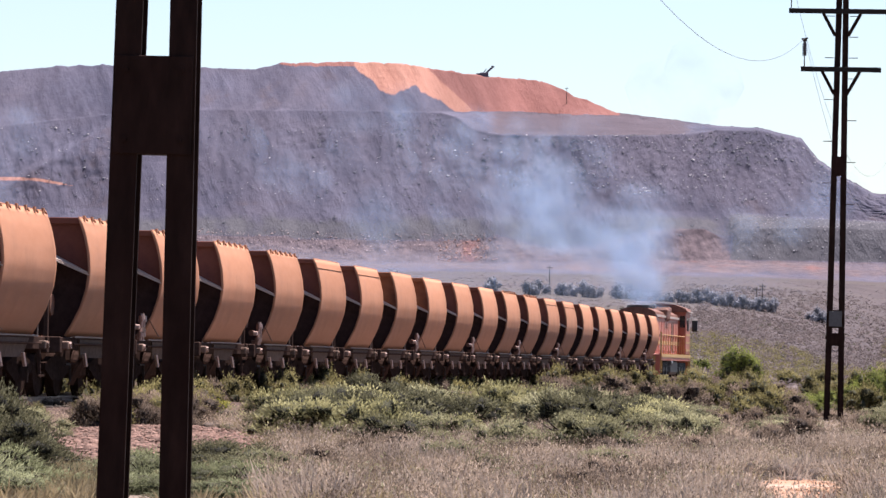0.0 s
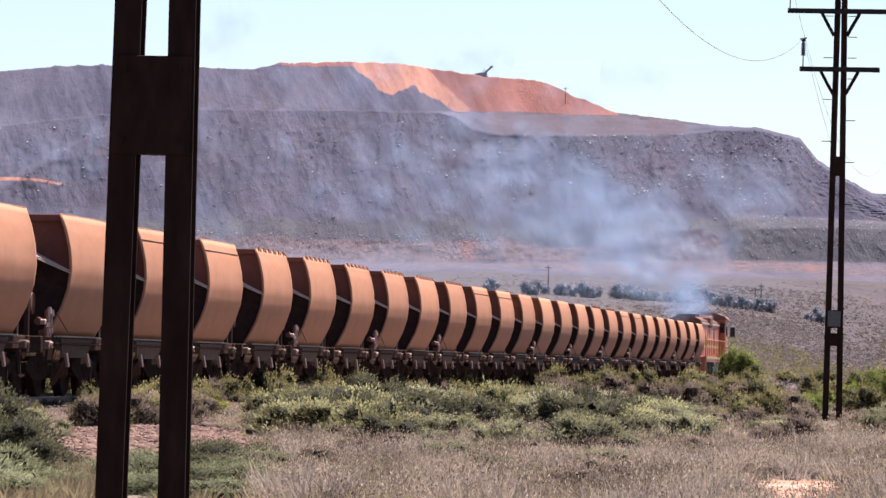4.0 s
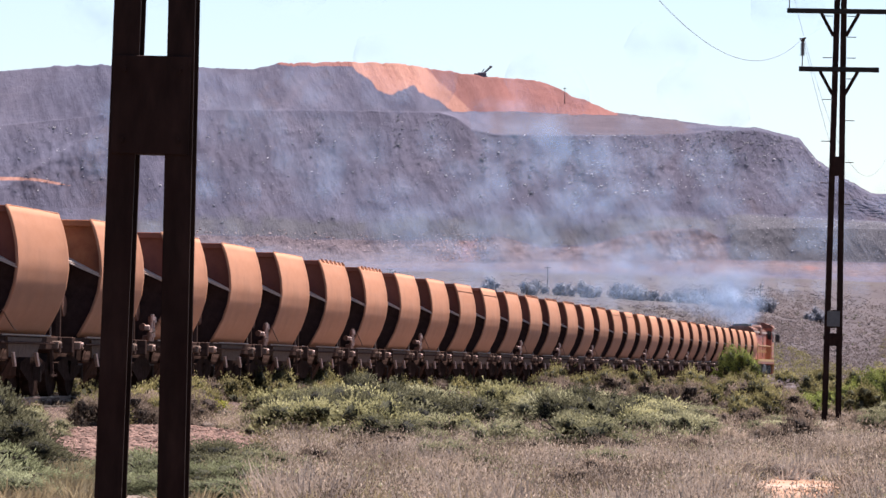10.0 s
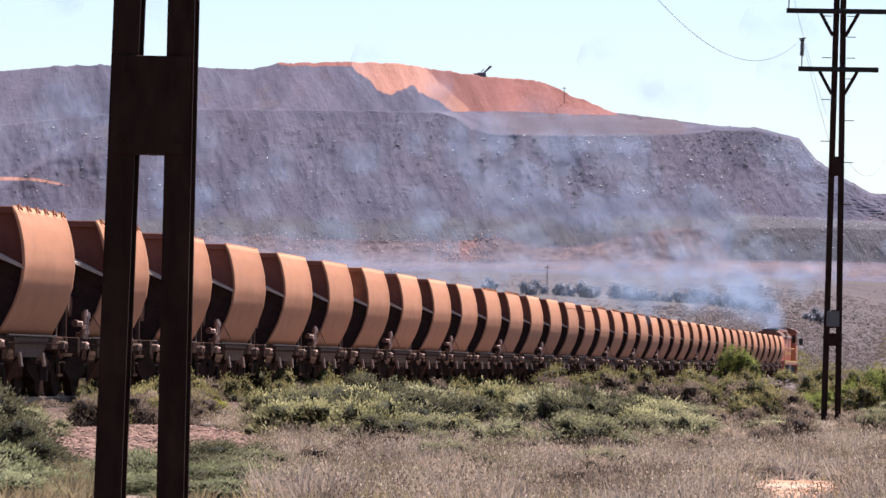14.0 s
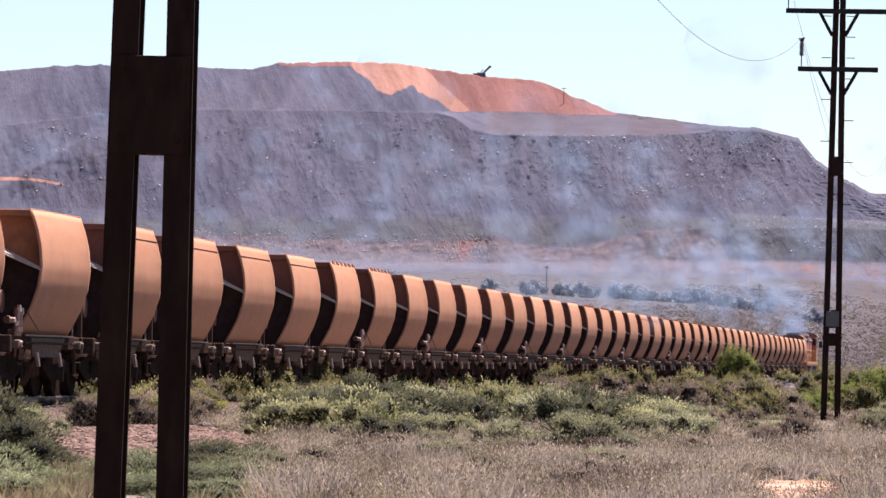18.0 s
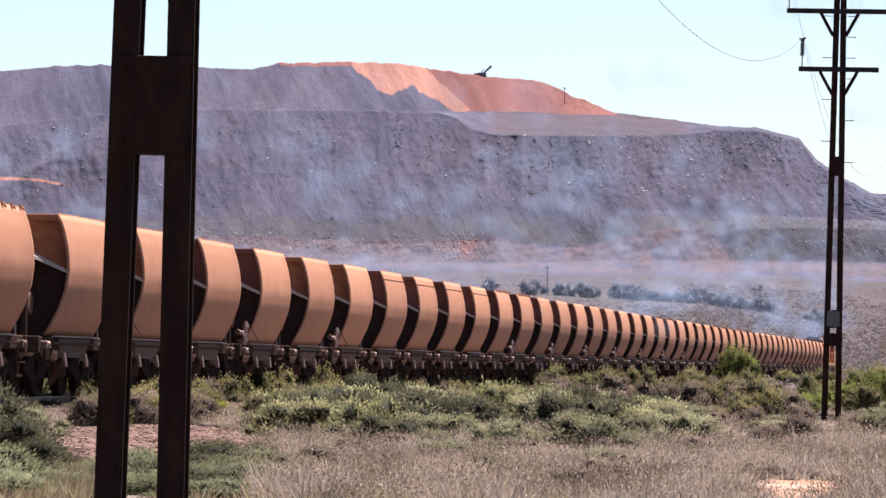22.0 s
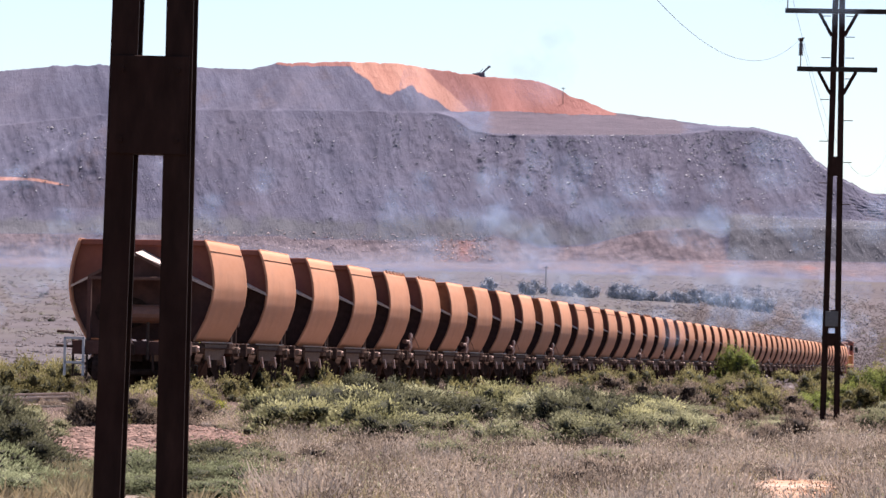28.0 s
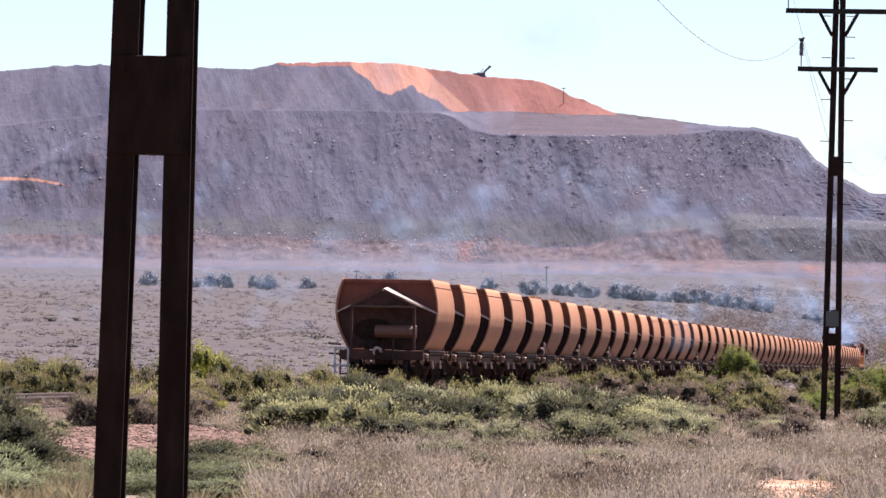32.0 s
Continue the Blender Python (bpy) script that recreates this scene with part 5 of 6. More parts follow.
for k in range(64):
    px = rs.uniform(-40, 340) if k > 16 else rs.uniform(-40, 85)
    d = min(rs.uniform(72, 82) if k > 16 else rs.uniform(52, 72), track_distance(px) - 3)
    shrub(BROWN_KIND if k % 3 else OLIVE_KIND, *place(px, d), rs.uniform(0.6, 1.0) if px > 150 else rs.uniform(0.35, 0.5), ("brown twiggy" if k % 3 else "olive-green") + " shrub beside the gravel strip")
for px, d, sc, tall in ((1308, 250, 1.45, 1.12), (1240, 345, 0.85, 1.0), (1425, 122, 0.55, 0.8), (1440, 126, 0.5, 0.9), (1505, 134, 0.7, 0.95), (1545, 138, 0.9, 1.1), (1590, 132, 0.9, 1.1), (1465, 142, 0.6, 0.9),
                        (1560, 180, 1.0, 0.8)):
    shrub(GREEN_KIND, *place(px, d), sc, "bright green leafy bush in dry scrub", "bush", "green bushes", tall)
for px, d, sc, tall in ((364, 124, 0.74, 1.9), (394, 127, 0.64, 1.6), (352, 90, 0.42, 0.9), (378, 88, 0.46, 0.75), (40, 97, 0.55, 1.0), (20, 99, 0.5, 1.0)):
    shrub(YELLOW_KIND, *place(px, d), sc, "yellow-green leafy bush beside the railway", "bush", "yellow bushes", tall)
for px, d, sc in ((1525, 128, 1.3), (1480, 150, 1.5), (1570, 150, 1.6), (1440, 190, 1.5), (1520, 210, 1.8), (1390, 260, 1.6), (1460, 300, 2.0), (1550, 280, 2.0)):
    shrub(OLIVE_KIND, *place(px, d), sc, "olive leafy bush on the flat by the line", "bush", "olive bushes", 0.9)


for k in range(84):      # between the belt and the line, where it bends away
    px = rs.uniform(960, 1420)
    d = rs.uniform(100, min(track_distance(px) - 9, 215))
    kind, word = ((BROWN_KIND, "brown twiggy"), (OLIVE_KIND, "olive-green"), (BROWN_KIND, "brown twiggy"), (DRY_KIND, "dry grey-pink"))[k % 4]
    if not 1440 < px < 1500:
        shrub(kind, *place(px, d), rs.uniform(0.8, 1.5), word + " shrub on the flat before the line")
for k in range(24):
    shrub(SALT_KIND, *place(rs.uniform(1180, 1420), rs.uniform(84, 126)), rs.uniform(0.5, 0.95), "low grey-green saltbush in open scrub", tall=0.55)
for k in range(48):
    px, d = rs.uniform(490, 1640), rs.uniform(39, 62)
    if not 1300 < px < 1530:
        shrub((DRY_KIND, BROWN_KIND, BROWN_KIND, SALT_KIND)[k % 4], *place(px, d), rs.uniform(0.35, 0.75), ("pale dry", "brown twiggy", "brown twiggy", "grey-green")[k % 4] + " shrub in open scrub", tall=0.75)


for k in range(46):      # between the gravel and the line
    px = rs.uniform(140, 350)
    kind, word = ((BROWN_KIND, "brown twiggy"), (BROWN_KIND, "brown twiggy"), (OLIVE_KIND, "olive-green"))[k % 3]
    shrub(kind, *place(px, max(track_distance(px) - rs.uniform(4, 20), 70)), rs.uniform(0.6, 0.95), word + " shrub between gravel and railway")
for k in range(26):      # low twigs along the line
    px = rs.uniform(-40, 200)
    shrub(BROWN_KIND, *place(px, track_distance(px) - rs.uniform(2.6, 5.0)), rs.uniform(0.5, 0.72), "low brown twiggy shrub growing along the railway line")
for k in range(74):      # scrub on the far side of the line
    px = rs.uniform(-40, 480)
    d = track_distance(px) + rs.uniform(15, 48)
    shrub((OLIVE_KIND, BROWN_KIND, BROWN_KIND, OLIVE_KIND, DRY_KIND)[k % 5], *place(px, d), rs.uniform(0.9, 1.4), ("olive-green", "brown twiggy", "brown twiggy", "olive-green", "dry grey")[k % 5] + " shrub beyond the railway track")


def bare(px, d):
    """Where gravel and open earth are kept free of growth."""
    return px < 470 and d < 54 + noise.noise((px / 40, d / 6, 2.0)) * 6 or ((px - 282) / 205) ** 2 + ((d - 59.5) / 14.5) ** 2 < 1 or ((px - 1418) / 96) ** 2 + ((d - 43.5) / 7.6) ** 2 < 1


def tufts(name, material, spots, blades, height, spread, label, category, seed, width=0.012):
    """Uncounted dry tufts, each of many thin blades, in one mesh."""
    rng = np.random.RandomState(seed)
    n = len(spots)
    base = np.repeat(np.array(spots), blades, 0)
    m = n * blades
    hh = np.repeat(rng.uniform(0.5, 1.3, n), blades)
    a, r = rng.uniform(0, 2 * math.pi, m), np.sqrt(rng.uniform(0, 1, m)) * spread * hh
    foot = base[:, :3] + np.stack((np.cos(a) * r * 0.5, np.sin(a) * r * 0.5, np.full(m, -0.02)), 1)
    h = rng.uniform(0.4, 1.0, m) * height * hh
    lean = rng.normal(size=(m, 2)) * 0.35
    head = foot + np.stack((np.cos(a) * r * 0.6 + lean[:, 0] * h, np.sin(a) * r * 0.6 + lean[:, 1] * h, h), 1)
    t = rng.uniform(0, math.pi, m)
    off = np.stack((np.cos(t), np.sin(t) * 0.6, rng.uniform(-0.3, 0.3, m)), 1) * (width * rng.uniform(0.6, 1.6, m))[:, None]
    mid = foot * 0.45 + head * 0.55
    quad = np.stack((foot - off * 0.3, mid - off, head, mid + off), 1)
    me = bpy.data.meshes.new(name)
    me.from_pydata(quad.reshape(-1, 3).tolist(), [], np.arange(m * 4).reshape(-1, 4).tolist())
    me.materials.append(material)
    return tagged(new(name, me), label, category, kind="stuff")


def scatter(count, px0, px1, d0, d1, seed, clear=4.0, power=1.0, drift=0.0):
    rng = random.Random(seed)
    out = []
    while len(out) < count:
        px = rng.uniform(px0, px1)
        d = d0 + (d1 - d0) * rng.random() ** power
        if d > track_distance(px) - clear:
            continue
        if drift:      # gathered in drifts, denser here than there
            lie = noise.noise((px / 150, math.log(d) * 7, 3.0)) + 0.6 * noise.noise((px / 55, math.log(d) * 19, 8.0))
            if lie * drift < 0.02 and rng.random() < 0.78:
                continue
        x, y = place(px, d)
        if bare(px, d) and (px < 500 or rng.random() < 0.96):
            continue
        if 1440 < px < 1500 and 90 < d < 113 and rng.random() < 0.8:
            continue
        out.append((x, y, ground_z(x, y)))
    return out


def grass_spots(count, px0, px1, d0, d1, seed):
    rng = random.Random(seed)
    out = []
    for k in range(count):
        x, y = place(rng.uniform(px0, px1), rng.uniform(d0, d1))
        out.append((x, y, ground_z(x, y)))
    return out


tufts("dry_grass", STRAW, grass_spots(90, -30, 490, 33.5, 44, 31) + scatter(230, 460, 640, 42, 62, 32), 40, 0.20, 0.26, "tall pale straw grass beside the gravel strip", "dry grass", 33, 0.006)
tufts("straw_clump", STRAW, grass_spots(70, 108, 178, 36, 44, 35) + grass_spots(90, 470, 640, 52, 62, 36) + grass_spots(60, 560, 780, 46, 54, 37), 80, 0.20, 0.24, "golden dry grass clumps at the edge of the scrub", "dry grass", 38, 0.006)
tufts("bleached_grass", PALE_HEAD, scatter(1500, 480, 1640, 34, 76, 39, drift=1.0), 30, 0.30, 0.24, "bleached upright grass tufts among the scrub", "dry grass", 39, 0.007)
tufts("golden_grass", STRAW, scatter(700, 440, 1640, 34, 76, 40, drift=-1.0), 30, 0.24, 0.24, "golden dry grass tufts among the scrub", "dry grass", 40, 0.007)
tufts("dry_grass", STRAW, scatter(1100, -60, 1640, 33, 120, 3), 26, 0.15, 0.22, "straw-coloured dry grass between shrubs", "dry grass", 3, 0.006)


def bank_spots(count, seed):
    """Along the foot of the bank, where it runs away to the east."""
    rng = random.Random(seed)
    out = []
    for k in range(count):
        px = rng.uniform(960, 1400)
        x, y = place(px, track_distance(px) - rng.uniform(7, 60))
        out.append((x, y, ground_z(x, y)))
    return out


def clumps(name, material, spots, leafs, size, label, category, seed, leaf=0.16, flat=0.5, thin=0.0):
    """Uncounted mounds of small leaves, in one mesh."""
    rng = np.random.RandomState(seed)
    n = len(spots)
    sz = np.repeat(size * rng.uniform(0.5, 1.3, n), leafs)
    base = np.repeat(np.array(spots), leafs, 0)
    m = n * leafs
    way = rng.normal(size=(m, 3))
    way /= np.linalg.norm(way, axis=1)[:, None]
    way[:, 2] = np.abs(way[:, 2])
    rad = (rng.uniform(0.3, 1.0, m) ** 0.5 * (1 + 0.2 * rng.normal(size=m))) * sz * 0.5
    p = base + way * rad[:, None] * np.array((1, 1, flat * 1.6))
    ls = (sz * leaf * rng.uniform(0.6, 1.3, m))[:, None]
    normals = way + np.array((0, 0, 0.25)) + rng.normal(size=(m, 3)) * 0.25
    if thin:      # twigs that point outwards
        quad = twig_quads(p, way, ls, thin, rng)
        normals = way * 0.8 + np.array((0, 0, 0.5)) + rng.normal(size=(m, 3)) * 0.4
    else:
        quad = leaf_quads(p, normals, ls, 0.4, rng)
    one = sz[::leafs]
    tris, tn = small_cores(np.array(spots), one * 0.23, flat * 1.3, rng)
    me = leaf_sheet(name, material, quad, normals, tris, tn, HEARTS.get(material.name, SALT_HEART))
    return tagged(new(name, me), label, category, kind="stuff")


def rocks(name, material, spots, size, label, category, seed):
    """Uncounted angular boulders, in one mesh."""
    rng = np.random.RandomState(seed)
    tris, _ = small_cores(np.array(spots), size * (0.35 + rng.exponential(0.5, len(spots)).clip(0, 2.2)), 0.6, rng)
    me = bpy.data.meshes.new(name)
    me.from_pydata(tris.reshape(-1, 3).tolist(), [], np.arange(len(tris) * 3).reshape(-1, 3).tolist())
    me.materials.append(material)
    return tagged(new(name, me), label, category, kind="stuff")


def small_cores(spots, radius, flat, rng):
    """The hearts of many mounds at once."""
    k = len(spots)
    w = GEM_V[None] * (1 + 0.2 * rng.normal(size=(k, len(GEM_V), 1)).clip(-1.5, 1.5)) * radius[:, None, None] * np.array((1, 1, flat))
    w = w + spots[:, None, :]
    tn = np.broadcast_to(GEM_V, (k, *GEM_V.shape)) + 0.3 * rng.normal(size=(k, len(GEM_V), 3))
    up = GEM_F[(GEM_V[GEM_F].mean(1)[:, 2] > -0.3)]
    return w[:, up].reshape(-1, 3, 3), tn[:, up].reshape(-1, 3, 3)


clumps("dry_mounds", DRY_TWIG, scatter(1500, -60, 1640, 34, 75, 21, drift=1.0), 195, 0.70, "pale pink-grey dry scrub mounds covering the flat", "dry scrub", 21, 0.0145, 0.42, 0.005)
clumps("brown_mounds", BROWN_TWIG, scatter(900, -60, 1640, 34, 75, 24, drift=-1.0), 190, 0.72, "brown dry scrub mounds between paler ones", "dry scrub", 24, 0.016, 0.5, 0.005)
clumps("pale_heads", PALE_HEAD, scatter(620, 470, 1640, 34, 82, 41, drift=1.0), 60, 0.80, "bleached seed heads over the dry scrub", "dry scrub", 41, 0.016, 0.52, 0.0055)
clumps("dry_mounds", DRY_TWIG, scatter(1100, -60, 1640, 75, 230, 22, drift=1.0) + scatter(500, 1040, 1650, 215, 560, 26, 2.6) + bank_spots(260, 29), 48, 0.80, "pale pink-grey dry scrub mounds covering the flat", "dry scrub", 22, 0.026, 0.42, 0.008)
clumps("brown_mounds", BROWN_TWIG, scatter(600, -60, 1640, 75, 230, 25, drift=-1.0) + scatter(420, 1040, 1650, 215, 560, 27, 2.6) + bank_spots(800, 28), 48, 1.0, "brown dry scrub mounds between paler ones", "dry scrub", 25, 0.026, 0.45, 0.008)
clumps("low_saltbush", SALTBUSH, scatter(600, -60, 1640, 36, 110, 23, drift=-1.0), 100, 0.6, "low grey-green ground cover between shrubs", "ground cover", 23, 0.036, 0.42)


def far_scatter(count, px0, px1, d1, seed, power=1.4, d0=None):
    rng = random.Random(seed)
    out = []
    for k in range(count):
        px = rng.uniform(px0, px1)
        lo = track_distance(px) + 5 if d0 is None else d0
        d = lo + (d1 - lo) * rng.random() ** power
        x, y = place(px, d)
        out.append((x, y, ground_z(x, y)))
    return out


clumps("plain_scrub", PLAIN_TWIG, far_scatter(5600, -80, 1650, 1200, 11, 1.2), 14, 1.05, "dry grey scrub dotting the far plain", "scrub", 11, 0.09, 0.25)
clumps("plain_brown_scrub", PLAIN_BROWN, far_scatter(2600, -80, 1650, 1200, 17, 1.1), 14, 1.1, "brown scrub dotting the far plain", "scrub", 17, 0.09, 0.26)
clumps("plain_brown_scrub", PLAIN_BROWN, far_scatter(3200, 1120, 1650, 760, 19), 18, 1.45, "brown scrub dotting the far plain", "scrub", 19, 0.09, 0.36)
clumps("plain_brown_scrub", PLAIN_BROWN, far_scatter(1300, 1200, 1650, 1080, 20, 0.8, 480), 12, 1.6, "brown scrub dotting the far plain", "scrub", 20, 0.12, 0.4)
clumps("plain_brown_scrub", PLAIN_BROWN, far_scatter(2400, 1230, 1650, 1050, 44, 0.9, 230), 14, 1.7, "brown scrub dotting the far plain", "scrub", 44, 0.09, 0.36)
clumps("plain_saltbush", SALTBUSH, far_scatter(600, -80, 1650, 900, 12), 18, 0.75, "grey-green saltbush dotting the far plain", "scrub", 12, 0.09, 0.4)
clumps("plain_olive_scrub", OLIVE_BUSH, far_scatter(1500, 1150, 1650, 560, 16), 36, 1.5, "olive bushes on the flat beyond the track", "scrub", 16, 0.08, 0.5)
clumps("plain_dark_scrub", PLAIN_DARK, far_scatter(150, -80, 1100, 1000, 13, 0.7) + far_scatter(160, 1200, 1650, 1000, 15, 0.7), 30, 1.3, "dark low bushes on the far plain", "scrub", 13, 0.1, 0.5)
clumps("dump_scrub", TREE_HAZED, far_scatter(420, -80, 1600, 1366, 14, 0.8, 1312), 12, 1.1, "dark shrubs clinging to the mine dump slopes", "scrub", 14, 0.2)


def face_spots(seed):
    """Along the rain-cut gullies of the dump face, from the brink down."""
    rng = random.Random(seed)
    out = []
    for c, low, count in ((858, 0.45, 26), (905, 0.25, 30), (945, 0.2, 34), (972, 0.25, 40), (1004, 0.02, 60), (1020, 0.4, 20), (700, 0.55, 24), (760, 0.5, 22), (560, 0.6, 18), (1250, 0.5, 50), (1300, 0.55, 40), (1350, 0.6, 40)):
        for i in range(count):
            k = rng.uniform(low, 0.98)
            px = c + rng.gauss(0, 4 if c < 1200 else 22) - (1 - k) * (14 if c < 1000 else -10)
            x, y = place(px, 1330 + 1.35 * k * max(float(col(px, TOE) - col(px, BRINK)) / LENS * 1380, 3))
            out.append((x, y, ground_z(x, y)))
    return out


clumps("gully_scrub", TREE_HAZED, face_spots(61), 12, 1.1, "dark shrubs in the gullies of the dump face", "scrub", 61, 0.2)
rocks("heap_stones", BENCH_ROCK, far_scatter(700, 1300, 1600, 1330, 62, 1.0, 1303), 0.17, "pale stones on a dark rubble heap", "stones", 62)
rocks("crest_boulders", CREST_ROCK, far_scatter(900, 300, 900, 1318, 63, 1.0, 1309), 0.20, "pinkish boulders along the crest of a scarp", "boulders", 63)
rocks("red_rubble", RED_ROCK, far_scatter(420, 770, 875, 1315, 64, 1.0, 1303), 0.24, "orange-red rubble pile below the dump", "rubble", 64)
clumps("brink_scrub", TREE_HAZED, far_scatter(260, 1040, 1450, 1367, 18, 0.5, 1352), 12, 0.8, "dark shrubs along the brink of the dump", "scrub", 18, 0.2)
rocks("dump_boulders", BENCH_ROCK, far_scatter(500, -80, 1050, 1368, 15, 1.0, 1331) + far_scatter(700, 1020, 1500, 1364, 45, 1.0, 1335), 0.24, "pale boulders scattered on the dump face", "boulders", 15)


# ---- far trees, posts and the stacker ----
def tree_kind(seed, h):
    rng = random.Random(seed)
    bm = rodded((0, 0, -0.2), (0.1, 0, h * 0.45), 0.16, 7, 0.09)
    for k in range(5):
        a = rng.uniform(0, 6.28)
        rod(bm, (0.1, 0, h * (0.25 + 0.04 * k)), (math.cos(a) * h * 0.3, math.sin(a) * h * 0.3, h * rng.uniform(0.55, 0.8)), 0.07, 5, 0.02)
    me = bpy.data.meshes.new("trunk")
    bm.to_mesh(me)
    bm.free()
    me.materials.append(BARK)
    crown = leaves_mesh("crown", TREE_HAZED, 900, h * 0.55, h * 0.85, 0.2, seed, 11)
    return me, crown


TREES = [tree_kind(s, h) for s, h in ((41, 3.6), (42, 4.2), (43, 3.2))]
FAR_TREES = [(352, 800), (372, 820), (400, 810), (455, 815), (475, 800), (548, 820), (655, 810), (690, 815), (868, 830), (930, 800), (946, 810), (988, 800), (1004, 810), (1024, 795), (1040, 790), (1052, 800),
             (1090, 800), (1106, 805), (1125, 790), (1142, 800), (1160, 800), (1178, 805), (1196, 800), (1214, 800), (1228, 810), (1246, 815), (1258, 800), (1272, 798), (1288, 795), (1308, 790), (1322, 800), (1338, 805),
             (1350, 795), (1362, 800), (1440, 800), (1452, 790), (268, 840)]
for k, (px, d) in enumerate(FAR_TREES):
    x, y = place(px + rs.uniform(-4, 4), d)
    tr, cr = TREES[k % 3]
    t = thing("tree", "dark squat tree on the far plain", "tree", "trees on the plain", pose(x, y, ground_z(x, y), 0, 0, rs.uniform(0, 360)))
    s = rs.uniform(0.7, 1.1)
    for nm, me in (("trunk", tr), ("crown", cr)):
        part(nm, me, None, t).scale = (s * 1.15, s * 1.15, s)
for px, d, h in ((968, 900, 5.0), (1335, 820, 4.2), (993, 1500, 6.0), (632, 900, 3.2), (1345, 880, 4)):
    x, y = place(px, d)
    t = thing("telegraph_post", "slim distant timber post with a short crossbar", "post", "distant posts", pose(x, y, ground_z(x, y)))
    part("shaft", rodded((0, 0, -0.3), (0, 0, h), 0.14, 6, 0.1), BARK, t)
    part("crossbar", boxed(-0.7, 0.7, -0.08, 0.08, h - 0.6, h - 0.42), BARK, t)

x, y = place(846, 1495)
sz = ground_z(x, y) + 0.3
st = thing("stacker", "dark tracked stacker with raised boom on the dump crest", "mining machine", at=pose(x, y, sz))
st.scale = (0.95, 0.95, 0.95)
part("track_frame", boxed(-2.6, 2.0, -1.5, 1.5, -0.3, 0.9, bevel=0.2), MACHINE_GREY, st)
part("housing", boxed(-1.6, 1.6, -1.2, 1.2, 0.9, 2.2, bevel=0.15), MACHINE_GREY, st)
part("boom", bar(bmesh.new(), (0.2, 0, 1.6), (3.4, 0, 4.6), 0.6, 0.7), MACHINE_GREY, st)
part("boom_head", boxed(2.6, 3.7, -0.5, 0.5, 4.1, 4.8, bevel=0.1), MACHINE_GREY, st)
part("mast", bar(bmesh.new(), (-0.4, 0, 2.0), (0.8, 0, 3.6), 0.25, 0.25), MACHINE_GREY, st)
part("counterweight", boxed(-3.0, -1.4, -0.8, 0.8, 1.2, 1.9, bevel=0.1), MACHINE_GREY, st)


# ---- gravel strip, bare earth ----
def patch(name, cx, cd, rx, rd, material, label, category):
    rng = random.Random(3)
    bm = bmesh.new()
    ring = []
    n = 40
    rings = []
    for f in (1.0, 0.94, 0.75, 0.5, 0.25):
        ring = []
        for k in range(n):
            a = 2 * math.pi * k / n
            w = f * (1 + 0.22 * noise.noise((math.cos(a) * 2, math.sin(a) * 2, cx * 0.01)) + 0.08 * noise.noise((math.cos(a) * 7, math.sin(a) * 7, 1.0)))
            x, y = place(cx + rx * w * math.cos(a), cd + rd * w * math.sin(a))
            ring.append(bm.verts.new((x, y, ground_z(x, y) + (0.035 if f < 1 else -0.03))))
        rings.append(ring)
    for r in range(4):
        for k in range(n):
            bm.faces.new((rings[r][k], rings[r][(k + 1) % n], rings[r + 1][(k + 1) % n], rings[r + 1][k]))
    bm.faces.new(rings[4])
    bmesh.ops.recalc_face_normals(bm, faces=bm.faces[:])
    me = bpy.data.meshes.new(name)
    bm.to_mesh(me)
    bm.free()
    me.materials.append(material)
    return tagged(new(name, me), label, category, kind="structure")


patch("gravel_strip", 282, 60.0, 205, 13.0, GRAVEL, "strip of red-grey gravel among the scrub", "gravel")
patch("bare_earth", 1418, 44.0, 98, 5.0, ORANGE_SOIL, "bare patch of bright orange earth", "bare soil")


def stones(name, cx, cd, rx, rd, count, size, material, label, category, seed):
    """Loose stones lying on a patch, uncounted, in one mesh."""
    rng = np.random.RandomState(seed)
    spots = []
    for a, r in zip(rng.uniform(0, 2 * math.pi, count), np.sqrt(rng.uniform(0, 1, count))):
        x, y = place(cx + rx * r * math.cos(a), cd + rd * r * math.sin(a))
        spots.append((x, y, ground_z(x, y) + 0.035))
    rad = size * rng.uniform(0.4, 1.4, count)
    tris, tn = small_cores(np.array(spots), rad, 0.6, rng)
    me = bpy.data.meshes.new(name)
    me.from_pydata(tris.reshape(-1, 3).tolist(), [], np.arange(len(tris) * 3).reshape(-1, 3).tolist())
    bm = bmesh.new()
    bm.from_mesh(me)
    bmesh.ops.remove_doubles(bm, verts=bm.verts[:], dist=0.0004)
    bm.to_mesh(me)
    bm.free()
    me.materials.append(material)
    return tagged(new(name, me), label, category, kind="stuff")


stones("gravel_stones", 282, 60.0, 196, 12.4, 3600, 0.045, STONES, "loose red-brown and pale stones of the gravel strip", "stones", 51)
stones("earth_clods", 1418, 44.0, 90, 4.6, 260, 0.022, ORANGE_SOIL, "small orange clods on the bare earth", "clods", 52)


